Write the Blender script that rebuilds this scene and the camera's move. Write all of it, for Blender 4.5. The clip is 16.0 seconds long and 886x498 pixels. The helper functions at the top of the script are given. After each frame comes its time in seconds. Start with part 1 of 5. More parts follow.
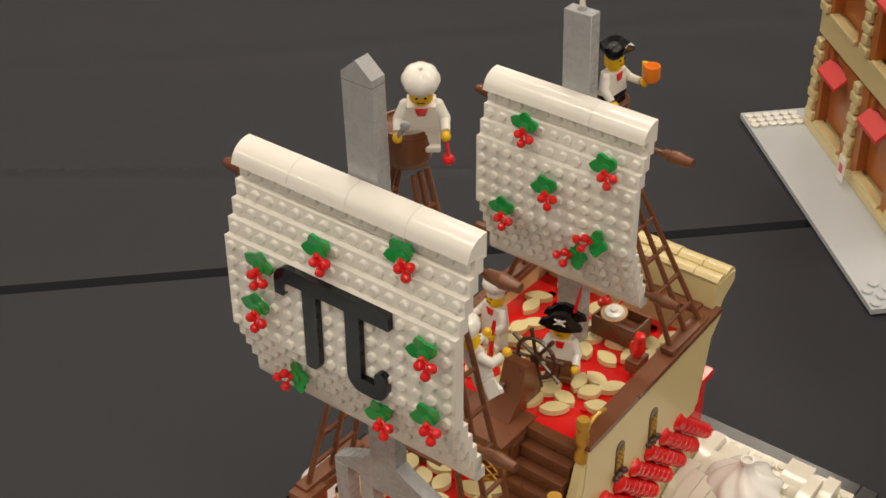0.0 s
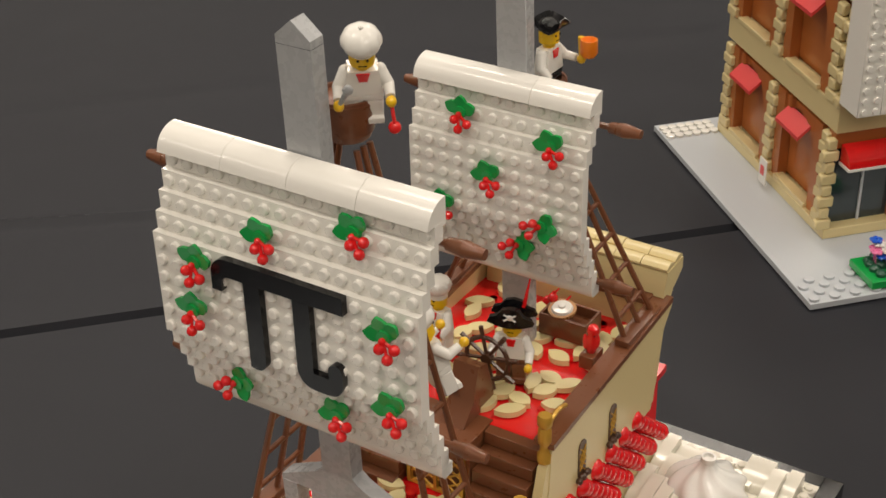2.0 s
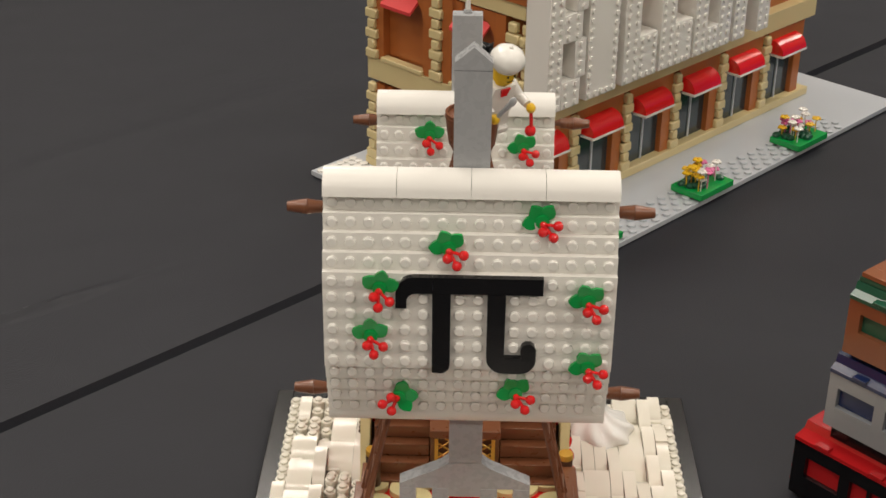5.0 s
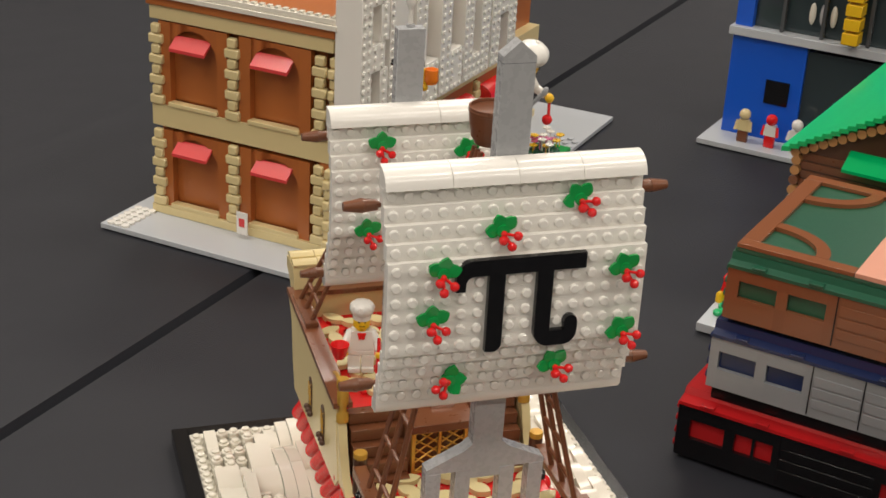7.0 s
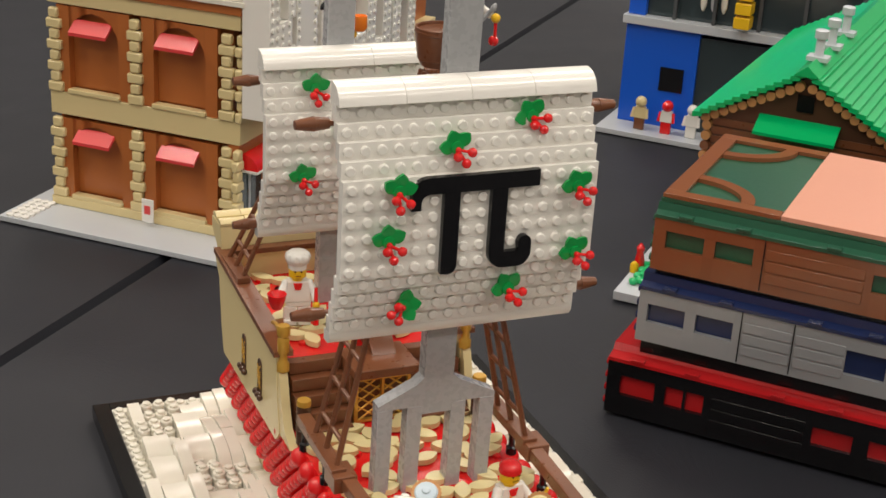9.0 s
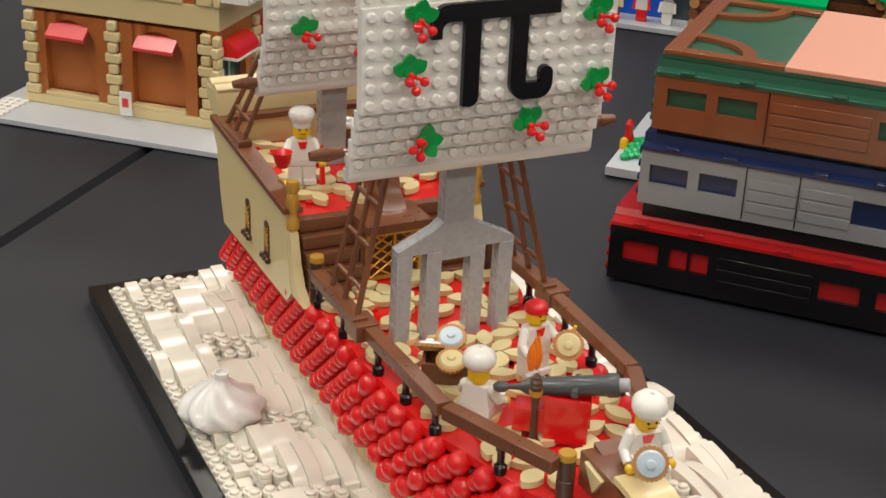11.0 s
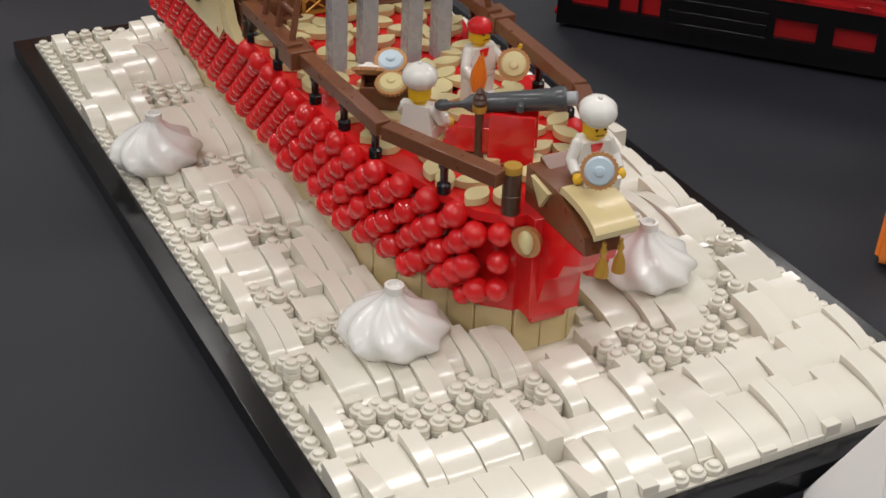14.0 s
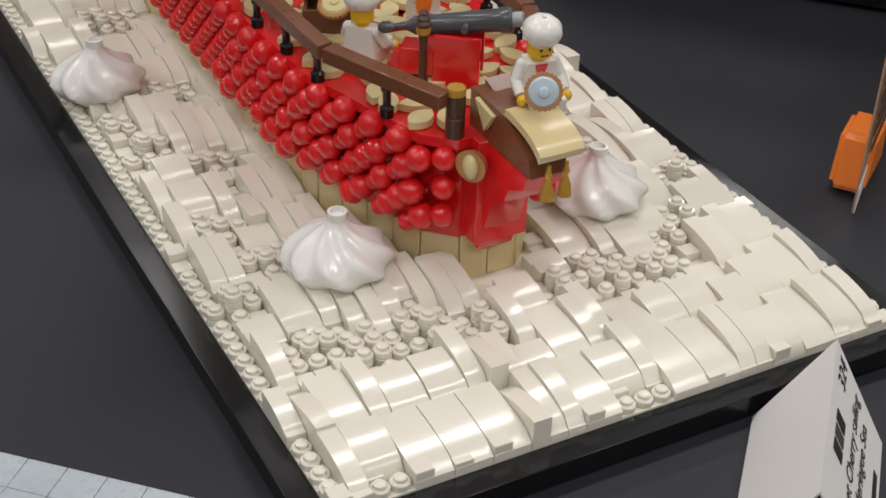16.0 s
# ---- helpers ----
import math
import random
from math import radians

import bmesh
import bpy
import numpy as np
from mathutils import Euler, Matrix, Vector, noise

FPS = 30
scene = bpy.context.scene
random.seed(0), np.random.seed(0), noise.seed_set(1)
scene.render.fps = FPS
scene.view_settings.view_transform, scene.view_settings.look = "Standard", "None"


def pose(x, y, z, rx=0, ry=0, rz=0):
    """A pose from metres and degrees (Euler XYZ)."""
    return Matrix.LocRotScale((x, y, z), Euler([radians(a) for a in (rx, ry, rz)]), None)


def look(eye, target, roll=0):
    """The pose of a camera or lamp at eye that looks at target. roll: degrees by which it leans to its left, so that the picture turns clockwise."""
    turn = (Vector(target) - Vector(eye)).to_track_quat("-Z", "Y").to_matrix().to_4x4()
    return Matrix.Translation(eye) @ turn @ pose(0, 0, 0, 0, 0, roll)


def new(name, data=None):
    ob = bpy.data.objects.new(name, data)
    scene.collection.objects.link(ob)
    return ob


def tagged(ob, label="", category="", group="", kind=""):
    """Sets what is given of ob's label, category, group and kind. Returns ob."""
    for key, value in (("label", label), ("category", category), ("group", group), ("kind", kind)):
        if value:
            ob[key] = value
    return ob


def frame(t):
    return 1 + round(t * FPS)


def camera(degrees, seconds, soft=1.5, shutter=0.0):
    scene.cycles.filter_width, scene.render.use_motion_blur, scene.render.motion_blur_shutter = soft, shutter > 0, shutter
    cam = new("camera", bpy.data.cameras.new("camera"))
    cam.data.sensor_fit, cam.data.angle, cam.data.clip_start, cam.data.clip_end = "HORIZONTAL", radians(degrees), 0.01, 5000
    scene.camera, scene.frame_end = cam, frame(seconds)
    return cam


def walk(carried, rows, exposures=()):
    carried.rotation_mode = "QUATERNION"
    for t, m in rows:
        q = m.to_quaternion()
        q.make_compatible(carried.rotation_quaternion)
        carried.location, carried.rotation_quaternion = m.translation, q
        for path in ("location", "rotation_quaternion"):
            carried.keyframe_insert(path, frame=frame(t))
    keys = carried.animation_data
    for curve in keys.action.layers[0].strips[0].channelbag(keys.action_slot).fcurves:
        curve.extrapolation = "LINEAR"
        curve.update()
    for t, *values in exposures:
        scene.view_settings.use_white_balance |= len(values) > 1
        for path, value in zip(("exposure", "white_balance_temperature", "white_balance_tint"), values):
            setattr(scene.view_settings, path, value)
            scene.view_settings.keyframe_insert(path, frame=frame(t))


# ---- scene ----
cam = camera(33.56, 16.0, soft=1.6)
PATH = [
    (0, (0.3494, -0.36, 0.6246), (-0.1702, 0.2854, 0.0648), -0.50),
    (0.5, (0.3456, -0.3679, 0.61), (-0.1721, 0.2882, 0.061), -0.64),
    (1, (0.3369, -0.3489, 0.5931), (-0.1846, 0.3162, 0.0587), -0.93),
    (1.5, (0.3329, -0.3454, 0.5726), (-0.1789, 0.3364, 0.0498), -1.38),
    (2, (0.3185, -0.3643, 0.5659), (-0.1554, 0.3501, 0.0512), -1.49),
    (2.5, (0.2604, -0.4355, 0.573), (-0.1541, 0.3203, 0.0661), -1.39),
    (3, (0.2047, -0.5071, 0.5795), (-0.1399, 0.2869, 0.0788), -1.03),
    (3.5, (0.1666, -0.5441, 0.5868), (-0.1006, 0.2828, 0.092), -0.17),
    (4, (0.1266, -0.5505, 0.5831), (-0.0658, 0.2985, 0.091), 0.80),
    (4.2, (0.1045, -0.5415, 0.5727), (-0.0549, 0.3181, 0.0874), 0.63),
    (6.3, (-0.1589, -0.5886, 0.5748), (0.0283, 0.2926, 0.1407), 2.70),
    (6.5, (-0.1801, -0.5872, 0.5687), (0.0375, 0.2899, 0.1406), 2.89),
    (7, (-0.2201, -0.581, 0.5513), (0.052, 0.2881, 0.1382), 3.06),
    (7.5, (-0.2405, -0.5919, 0.5404), (0.0659, 0.2722, 0.1409), 3.16),
    (8, (-0.2513, -0.5929, 0.5294), (0.0777, 0.2686, 0.1425), 3.24),
    (8.2, (-0.2516, -0.592, 0.5232), (0.0853, 0.2687, 0.1415), 3.28),
    (10.3, (-0.282, -0.5658, 0.447), (0.1018, 0.2714, 0.0575), 3.06),
    (10.5, (-0.2843, -0.5676, 0.4443), (0.102, 0.2653, 0.048), 2.94),
    (11, (-0.2907, -0.5717, 0.4379), (0.0975, 0.2513, 0.0233), 2.43),
    (11.5, (-0.2902, -0.5702, 0.4288), (0.0993, 0.2427, -0.0043), 2.02),
    (12, (-0.2859, -0.5702, 0.4181), (0.1044, 0.2324, -0.0329), 1.76),
    (12.5, (-0.2849, -0.5697, 0.4092), (0.1062, 0.2215, -0.0608), 1.59),
    (13, (-0.2848, -0.5678, 0.3994), (0.1054, 0.2125, -0.0893), 1.56),
    (13.5, (-0.2843, -0.5671, 0.3919), (0.1057, 0.2013, -0.1154), 1.66),
    (14, (-0.2786, -0.5688, 0.386), (0.113, 0.1874, -0.1381), 1.94),
    (14.5, (-0.2708, -0.5676, 0.3807), (0.1204, 0.1776, -0.1593), 2.06),
    (15, (-0.2682, -0.5673, 0.3756), (0.1268, 0.1682, -0.1749), 2.28),
    (15.5, (-0.2664, -0.5682, 0.3759), (0.1303, 0.1623, -0.18), 2.26),
    (16, (-0.2639, -0.5681, 0.3752), (0.1339, 0.1598, -0.1833), 2.20),
]
walk(cam, [(t, look(e, g, r)) for t, e, g, r in PATH],
     exposures=[(0.0, 0.04, 6800, 10), (3.5, 0.08, 6350, 10), (8.0, 0.27, 6300, 10), (11.0, 0.34, 6150, 10), (12.5, 0.18, 5750, 10), (14.5, -0.08, 5750, 10), (16.0, -0.12, 5750, 10)])

# ---- light: a hall with ceiling panels ----
world = bpy.data.worlds.new("hall_air")
world.use_nodes = True
scene.world = world
world.node_tree.nodes["Background"].inputs[0].default_value = (1.0, 0.93, 0.84, 1)
world.node_tree.nodes["Background"].inputs[1].default_value = 0.06
scene.view_settings.exposure = 0.0


def ceiling_lamp(x, y, z, w, d, watts, colour=(1.0, 0.90, 0.78)):
    lamp = bpy.data.lights.new("ceiling_lamp", "AREA")
    lamp.shape, lamp.size, lamp.size_y, lamp.energy, lamp.color = "RECTANGLE", w, d, watts, colour
    ob = new("ceiling_lamp_light", lamp)
    ob.matrix_world = Matrix.Translation((x, y, z))


for lx in (-3.3, -1.0, 1.3, 3.6):
    for ly, watts in ((-3.0, 20), (-1.0, 23), (1.2, 26), (3.6, 26)):
        ceiling_lamp(lx, ly, 2.9, 1.2, 0.35, watts)

# ---- materials ----


def plastic(name, colour, rough=0.28, vary=0.05, bump=0.02, metal=0.0, coat=0.15, scale=260.0):
    m = bpy.data.materials.new(name)
    m.use_nodes = True
    nt = m.node_tree
    b = nt.nodes["Principled BSDF"]
    tc = nt.nodes.new("ShaderNodeTexCoord")
    n1 = nt.nodes.new("ShaderNodeTexNoise")
    n1.inputs["Scale"].default_value = scale
    n1.inputs["Detail"].default_value = 4
    n2 = nt.nodes.new("ShaderNodeTexNoise")
    n2.inputs["Scale"].default_value = 28.0
    nt.links.new(tc.outputs["Object"], n1.inputs["Vector"])
    nt.links.new(tc.outputs["Object"], n2.inputs["Vector"])
    info = nt.nodes.new("ShaderNodeObjectInfo")
    geo = nt.nodes.new("ShaderNodeNewGeometry")
    add = nt.nodes.new("ShaderNodeMath")
    add.operation = "ADD"
    nt.links.new(info.outputs["Random"], add.inputs[0])
    nt.links.new(geo.outputs["Random Per Island"], add.inputs[1])
    mix = nt.nodes.new("ShaderNodeMath")
    mix.operation = "MULTIPLY_ADD"
    nt.links.new(n2.outputs["Fac"], mix.inputs[0])
    mix.inputs[1].default_value = 0.8
    nt.links.new(add.outputs[0], mix.inputs[2])
    mr = nt.nodes.new("ShaderNodeMapRange")
    mr.inputs["From Min"].default_value, mr.inputs["From Max"].default_value = 0.3, 2.4
    mr.inputs["To Min"].default_value, mr.inputs["To Max"].default_value = 1 - vary, 1 + vary
    nt.links.new(mix.outputs[0], mr.inputs["Value"])
    hsv = nt.nodes.new("ShaderNodeHueSaturation")
    hsv.inputs["Color"].default_value = (*colour, 1)
    nt.links.new(mr.outputs[0], hsv.inputs["Value"])
    nt.links.new(hsv.outputs[0], b.inputs["Base Color"])
    rr = nt.nodes.new("ShaderNodeMapRange")
    rr.inputs["To Min"].default_value, rr.inputs["To Max"].default_value = max(0.05, rough - 0.03), rough + 0.04
    nt.links.new(n1.outputs["Fac"], rr.inputs["Value"])
    nt.links.new(rr.outputs[0], b.inputs["Roughness"])
    b.inputs["Metallic"].default_value = metal
    b.inputs["Coat Weight"].default_value = coat
    b.inputs["Coat Roughness"].default_value = 0.08
    bp = nt.nodes.new("ShaderNodeBump")
    bp.inputs["Strength"].default_value = bump
    bp.inputs["Distance"].default_value = 0.001
    nt.links.new(n1.outputs["Fac"], bp.inputs["Height"])
    nt.links.new(bp.outputs[0], b.inputs["Normal"])
    return m


WHITE = plastic("white_plastic", (0.84, 0.82, 0.765), 0.18, 0.03)
CREAM = plastic("aged_white_plastic", (0.77, 0.735, 0.635), 0.18, 0.04)
PEARL = plastic("pearl_plastic", (0.84, 0.83, 0.79), 0.22, 0.02)
BLACK = plastic("black_plastic", (0.005, 0.005, 0.006), 0.2, 0.2, coat=0.0)
RED = plastic("red_plastic", (0.74, 0.012, 0.013), 0.16, 0.08, coat=0.3)
DRED = plastic("dark_red_plastic", (0.42, 0.012, 0.014), 0.14, 0.12)
TBROWN = plastic("carriage_brown_plastic", (0.225, 0.078, 0.032), 0.18, 0.12)
CORAL = plastic("coral_plastic", (0.72, 0.06, 0.06), 0.3, 0.06)
TAN = plastic("tan_plastic", (0.71, 0.585, 0.30), 0.3, 0.05)
BROWN = plastic("reddish_brown_plastic", (0.172, 0.062, 0.026), 0.28, 0.12)
DBROWN = plastic("dark_brown_plastic", (0.075, 0.034, 0.018), 0.3, 0.15)
GREY = plastic("light_grey_plastic", (0.40, 0.41, 0.42), 0.27, 0.05)
PALEGREY = plastic("pale_grey_plastic", (0.52, 0.55, 0.58), 0.35, 0.05)
DGREY = plastic("dark_grey_plastic", (0.075, 0.08, 0.085), 0.25, 0.1)
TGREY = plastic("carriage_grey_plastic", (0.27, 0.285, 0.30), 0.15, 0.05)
GREEN = plastic("green_plastic", (0.008, 0.33, 0.065), 0.22, 0.12)
BGREEN = plastic("bright_green_plastic", (0.0, 0.42, 0.12), 0.3, 0.06)
DGREEN = plastic("dark_green_plastic", (0.012, 0.085, 0.045), 0.3, 0.1)
YELLOW = plastic("yellow_plastic", (0.82, 0.50, 0.01), 0.28, 0.04)
GOLD = plastic("pearl_gold_plastic", (0.60, 0.34, 0.05), 0.3, 0.08, metal=0.4)
ORANGE = plastic("orange_plastic", (0.85, 0.22, 0.01), 0.35, 0.05)
NOUGAT = plastic("dark_orange_plastic", (0.42, 0.13, 0.03), 0.32, 0.1)
SALMON = plastic("nougat_plastic", (0.62, 0.28, 0.19), 0.4, 0.05)
BLUE = plastic("blue_plastic", (0.008, 0.10, 0.62), 0.3, 0.06)
DBLUE = plastic("dark_blue_plastic", (0.010, 0.020, 0.075), 0.2, 0.1)
SMOKE = plastic("smoked_glass_plastic", (0.03, 0.045, 0.05), 0.12, 0.1, coat=0.5)
PINK = plastic("pink_plastic", (0.75, 0.18, 0.38), 0.3, 0.06)
PIEBLUE = plastic("pale_blue_plastic", (0.55, 0.66, 0.74), 0.3, 0.04)
BISCUIT = plastic("biscuit_plastic", (0.50, 0.25, 0.09), 0.4, 0.1)
CHEESE = plastic("pale_cheese_plastic", (0.76, 0.655, 0.34), 0.32, 0.06)
TILEBLUE = plastic("pale_tile_plastic", (0.42, 0.465, 0.50), 0.27, 0.04)
CARD = plastic("white_card", (0.80, 0.79, 0.77), 0.6, 0.02, coat=0.0)
KRAFT = plastic("printed_brown_paper", (0.42, 0.27, 0.17), 0.6, 0.25, coat=0.0)
INK = plastic("black_ink", (0.02, 0.02, 0.02), 0.6, 0.02, coat=0.0)
PLASTER = plastic("hall_plaster", (0.34, 0.325, 0.31), 0.8, 0.05, coat=0.0, scale=20)


def cloth_material():
    m = plastic("black_tablecloth", (0.0135, 0.0147, 0.0205), 0.58, 0.12, coat=0.0, scale=900)
    nt = m.node_tree
    w = nt.nodes.new("ShaderNodeTexWave")
    w.inputs["Scale"].default_value = 900.0
    w.inputs["Distortion"].default_value = 1.5
    big = nt.nodes.new("ShaderNodeTexNoise")
    big.inputs["Scale"].default_value = 5.0
    tc = nt.nodes["Texture Coordinate"]
    for n in (w, big):
        nt.links.new(tc.outputs["Object"], n.inputs["Vector"])
    b1 = nt.nodes.new("ShaderNodeBump")
    b1.inputs["Strength"].default_value, b1.inputs["Distance"].default_value = 0.15, 0.0004
    nt.links.new(w.outputs["Fac"], b1.inputs["Height"])
    b2 = nt.nodes.new("ShaderNodeBump")
    b2.inputs["Strength"].default_value, b2.inputs["Distance"].default_value = 0.3, 0.02
    nt.links.new(big.outputs["Fac"], b2.inputs["Height"])
    nt.links.new(b1.outputs[0], b2.inputs["Normal"])
    nt.links.new(b2.outputs[0], nt.nodes["Principled BSDF"].inputs["Normal"])
    nt.nodes["Principled BSDF"].inputs["Specular IOR Level"].default_value = 0.4
    return m


CLOTH = cloth_material()

# ---- mesh helpers ----
U = 0.008   # stud pitch
PL = 0.0032  # plate height


def box(bm, x0, x1, y0, y1, z0, z1, bev=0.0, m=None, mi=0):
    r = bmesh.ops.create_cube(bm, size=1.0)
    vs = r["verts"]
    bmesh.ops.transform(bm, matrix=Matrix.Translation(((x0 + x1) / 2, (y0 + y1) / 2, (z0 + z1) / 2)) @ Matrix.Diagonal((x1 - x0, y1 - y0, z1 - z0, 1)), verts=vs)
    faces = list({f for v in vs for f in v.link_faces})
    if bev:
        es = list({e for v in vs for e in v.link_edges})
        rb = bmesh.ops.bevel(bm, geom=es, offset=bev, segments=1, affect="EDGES")
        vs = list({v for f in rb["faces"] for v in f.verts} | {v for v in vs if v.is_valid})
        faces = list({f for v in vs for f in v.link_faces})
    for f in faces:
        f.material_index = mi
    if m is not None:
        bmesh.ops.transform(bm, matrix=m, verts=vs)
    return vs


def cone(bm, p0, p1, r0, r1, seg=12, mi=0, caps=True, smooth=True):
    p0, p1 = Vector(p0), Vector(p1)
    d = p1 - p0
    r = bmesh.ops.create_cone(bm, cap_ends=caps, segments=seg, radius1=r0, radius2=max(r1, 1e-5), depth=d.length)
    vs = r["verts"]
    m = Matrix.Translation((p0 + p1) / 2) @ d.to_track_quat("Z", "Y").to_matrix().to_4x4()
    bmesh.ops.transform(bm, matrix=m, verts=vs)
    for f in {f for v in vs for f in v.link_faces}:
        f.material_index = mi
        f.smooth = smooth and len(f.verts) == 4
    return vs


def ball(bm, c, r, sx=1.0, sy=1.0, sz=1.0, u=12, v=8, mi=0):
    vs = bmesh.ops.create_uvsphere(bm, u_segments=u, v_segments=v, radius=r)["verts"]
    bmesh.ops.transform(bm, matrix=Matrix.Translation(c) @ Matrix.Diagonal((sx, sy, sz, 1)), verts=vs)
    for f in {f for w in vs for f in w.link_faces}:
        f.material_index = mi
        f.smooth = True
    return vs


def prism(bm, pts, h0, h1, m=None, mi=0, smooth_sides=False):
    """An outline in x, y drawn up from h0 to h1; m turns it."""
    lo = [bm.verts.new((x, y, h0)) for x, y in pts]
    hi = [bm.verts.new((x, y, h1)) for x, y in pts]
    n = len(pts)
    fs = [bm.faces.new(list(reversed(lo))), bm.faces.new(hi)]
    for i in range(n):
        f = bm.faces.new((lo[i], lo[(i + 1) % n], hi[(i + 1) % n], hi[i]))
        f.smooth = smooth_sides
        fs.append(f)
    for f in fs:
        f.material_index = mi
    vs = lo + hi
    if m is not None:
        bmesh.ops.transform(bm, matrix=m, verts=vs)
    return vs


def lathe(bm, prof, c=(0, 0, 0), seg=20, mi=0, m=None):
    """prof: radius, height pairs from the foot up."""
    rings = []
    for r, z in prof:
        rings.append([bm.verts.new((r * math.cos(2 * math.pi * k / seg), r * math.sin(2 * math.pi * k / seg), z)) for k in range(seg)])
    for a, b in zip(rings, rings[1:]):
        for k in range(seg):
            f = bm.faces.new((a[k], a[(k + 1) % seg], b[(k + 1) % seg], b[k]))
            f.smooth, f.material_index = True, mi
    for ring, rev in ((rings[0], True), (rings[-1], False)):
        f = bm.faces.new(list(reversed(ring)) if rev else ring)
        f.material_index = mi
    vs = [v for r in rings for v in r]
    bmesh.ops.transform(bm, matrix=Matrix.Translation(c) @ (m or Matrix()), verts=vs)
    return vs


def stud(bm, x, y, z, m=None, mi=0, seg=10):
    vs = cone(bm, (x, y, z), (x, y, z + 0.0017), 0.0024, 0.0023, seg, mi)
    if m is not None:
        bmesh.ops.transform(bm, matrix=m, verts=vs)
    return vs


XZ = Matrix(((1, 0, 0, 0), (0, 0, -1, 0), (0, 1, 0, 0), (0, 0, 0, 1)))    # outline x,y -> x,z, drawn towards -y
YZ = Matrix(((0, 0, 1, 0), (1, 0, 0, 0), (0, 1, 0, 0), (0, 0, 0, 1)))     # outline x,y -> y,z, drawn along x


def mesh_of(name, bm, mats):
    me = bpy.data.meshes.new(name)
    bmesh.ops.recalc_face_normals(bm, faces=bm.faces)
    bm.to_mesh(me)
    bm.free()
    for m in mats if isinstance(mats, (list, tuple)) else [mats]:
        me.materials.append(m)
    me.shade_smooth()
    me.set_sharp_from_angle(angle=radians(38))
    return me


def part(name, bm, mats, parent, label=""):
    ob = new(name, mesh_of(name, bm, mats) if isinstance(bm, bmesh.types.BMesh) else bm)
    ob.parent = parent
    if label:
        ob["label"] = label
    return ob


def thing(name, label, category, m=None, group="", kind="", data=None):
    ob = new(name, data)
    if m is not None:
        ob.matrix_world = m
    return tagged(ob, label, category, group, kind)


B = bmesh.new
rnd = random.Random(4)

# ---- the hall ----


def setting(name, bm, mat, label, category):
    return thing(name, label, category, kind="structure", data=mesh_of(name, bm, mat))


bm = B(); box(bm, -5, 5, -4, 7, -0.85, -0.75); setting("floor", bm, PLASTER, "pale hall floor under the tables", "floor")
bm = B(); box(bm, -5, 5, -4, 7, 3.0, 3.1); setting("ceiling", bm, PLASTER, "plain pale hall ceiling", "ceiling")
for nm, c in (("wall_north", (-5, 5, 7, 7.1)), ("wall_south", (-5, 5, -4.1, -4)), ("wall_west", (-5.1, -5, -4, 7)), ("wall_east", (5, 5.1, -4, 7))):
    bm = B(); box(bm, *c, -0.85, 3.1); setting(nm, bm, PLASTER, "plain pale hall wall", "wall")


def table_cloth():
    """Cloth on two tables that meet at a seam; soft creases are real ridges."""
    bm = B()
    seam = Matrix.Translation((-0.30, 0.281, 0)) @ Matrix.Rotation(radians(46.4), 4, "Z")
    nx = 170

    def height(x, y):
        h = 0.0007 * noise.noise(Vector((x * 2.2, y * 2.2, 1.0)))
        for off, amp, wd in ((0.126, 0.0065, 0.0042), (0.36, 0.0014, 0.012), (-0.42, 0.0012, 0.012)):
            yy = y - off + 0.157 * x * (off < 0.2) * (off > 0) - 0.02 * noise.noise(Vector((x * 2.5, off * 9, 0)))
            h += amp * math.exp(-(yy / wd) ** 2) * (1.0 if off > 0.2 or off < 0 else 1 / (1 + math.exp(min(50.0, (x - 0.12) / 0.02))))
        return h - 0.0012
    for side in (1, -1):
        rows = []
        yv = [0.0, 0.0012, 0.004, 0.01, 0.03]
        while yv[-1] < (1.55 if side > 0 else 1.35):
            yv.append(yv[-1] + (0.0028 if 0.02 < yv[-1] < 0.27 else 0.010 if yv[-1] < 0.5 else 0.06))
        for yy in yv:
            drop = -0.010 * math.exp(-(yy / 0.0022) ** 2)
            rows.append([bm.verts.new((-1.1 + 3.3 * i / nx, side * (yy + 0.0017), height(-1.1 + 3.3 * i / nx, side * yy) + drop)) for i in range(nx + 1)])
        for a, b in zip(rows, rows[1:]):
            for i in range(nx):
                f = bm.faces.new((a[i], a[i + 1], b[i + 1], b[i]))
                f.smooth = True
    box(bm, -1.1, 2.2, -1.4, 1.6, -0.03, -0.016)
    box(bm, -1.08, 2.18, -1.38, 1.58, -0.75, -0.03)
    bmesh.ops.transform(bm, matrix=seam, verts=bm.verts[:])
    return setting("table_cloth", bm, CLOTH, "black cloth with creases and a seam on display tables", "tablecloth")


table_cloth()

# ---- the ship on its base ----
ship = thing("toy_ship", "brick-built pizza pirate ship with studded white sails on a cream base", "toy ship")
DECK = 0.079
UPPER = 0.118


XC = 0.0105  # the base sits a little off the keel line


def base_frame():
    bm = B()
    x, y0, y1, h, w = 0.1402, -0.2355, 0.3030, 0.0096, 0.0110
    box(bm, -x + XC, -x + w + XC, y0, y1, 0.0, h, 0.0004)
    box(bm, x - w + XC, x + XC, y0, y1, 0.0, h, 0.0004)
    box(bm, -x + w + XC, x - w + XC, y0, y0 + w, 0.0, h, 0.0004)
    box(bm, -x + w + XC, x - w + XC, y1 - w, y1, 0.0, h, 0.0004)
    part("base_frame", bm, BLACK, ship, "glossy black frame")
    bm = B()
    box(bm, -x + w + XC, x - w + XC, y0 + w, y1 - w, 0.0005, h + 0.0006)
    part("base_plate", bm, CREAM, ship, "cream base plate")


base_frame()

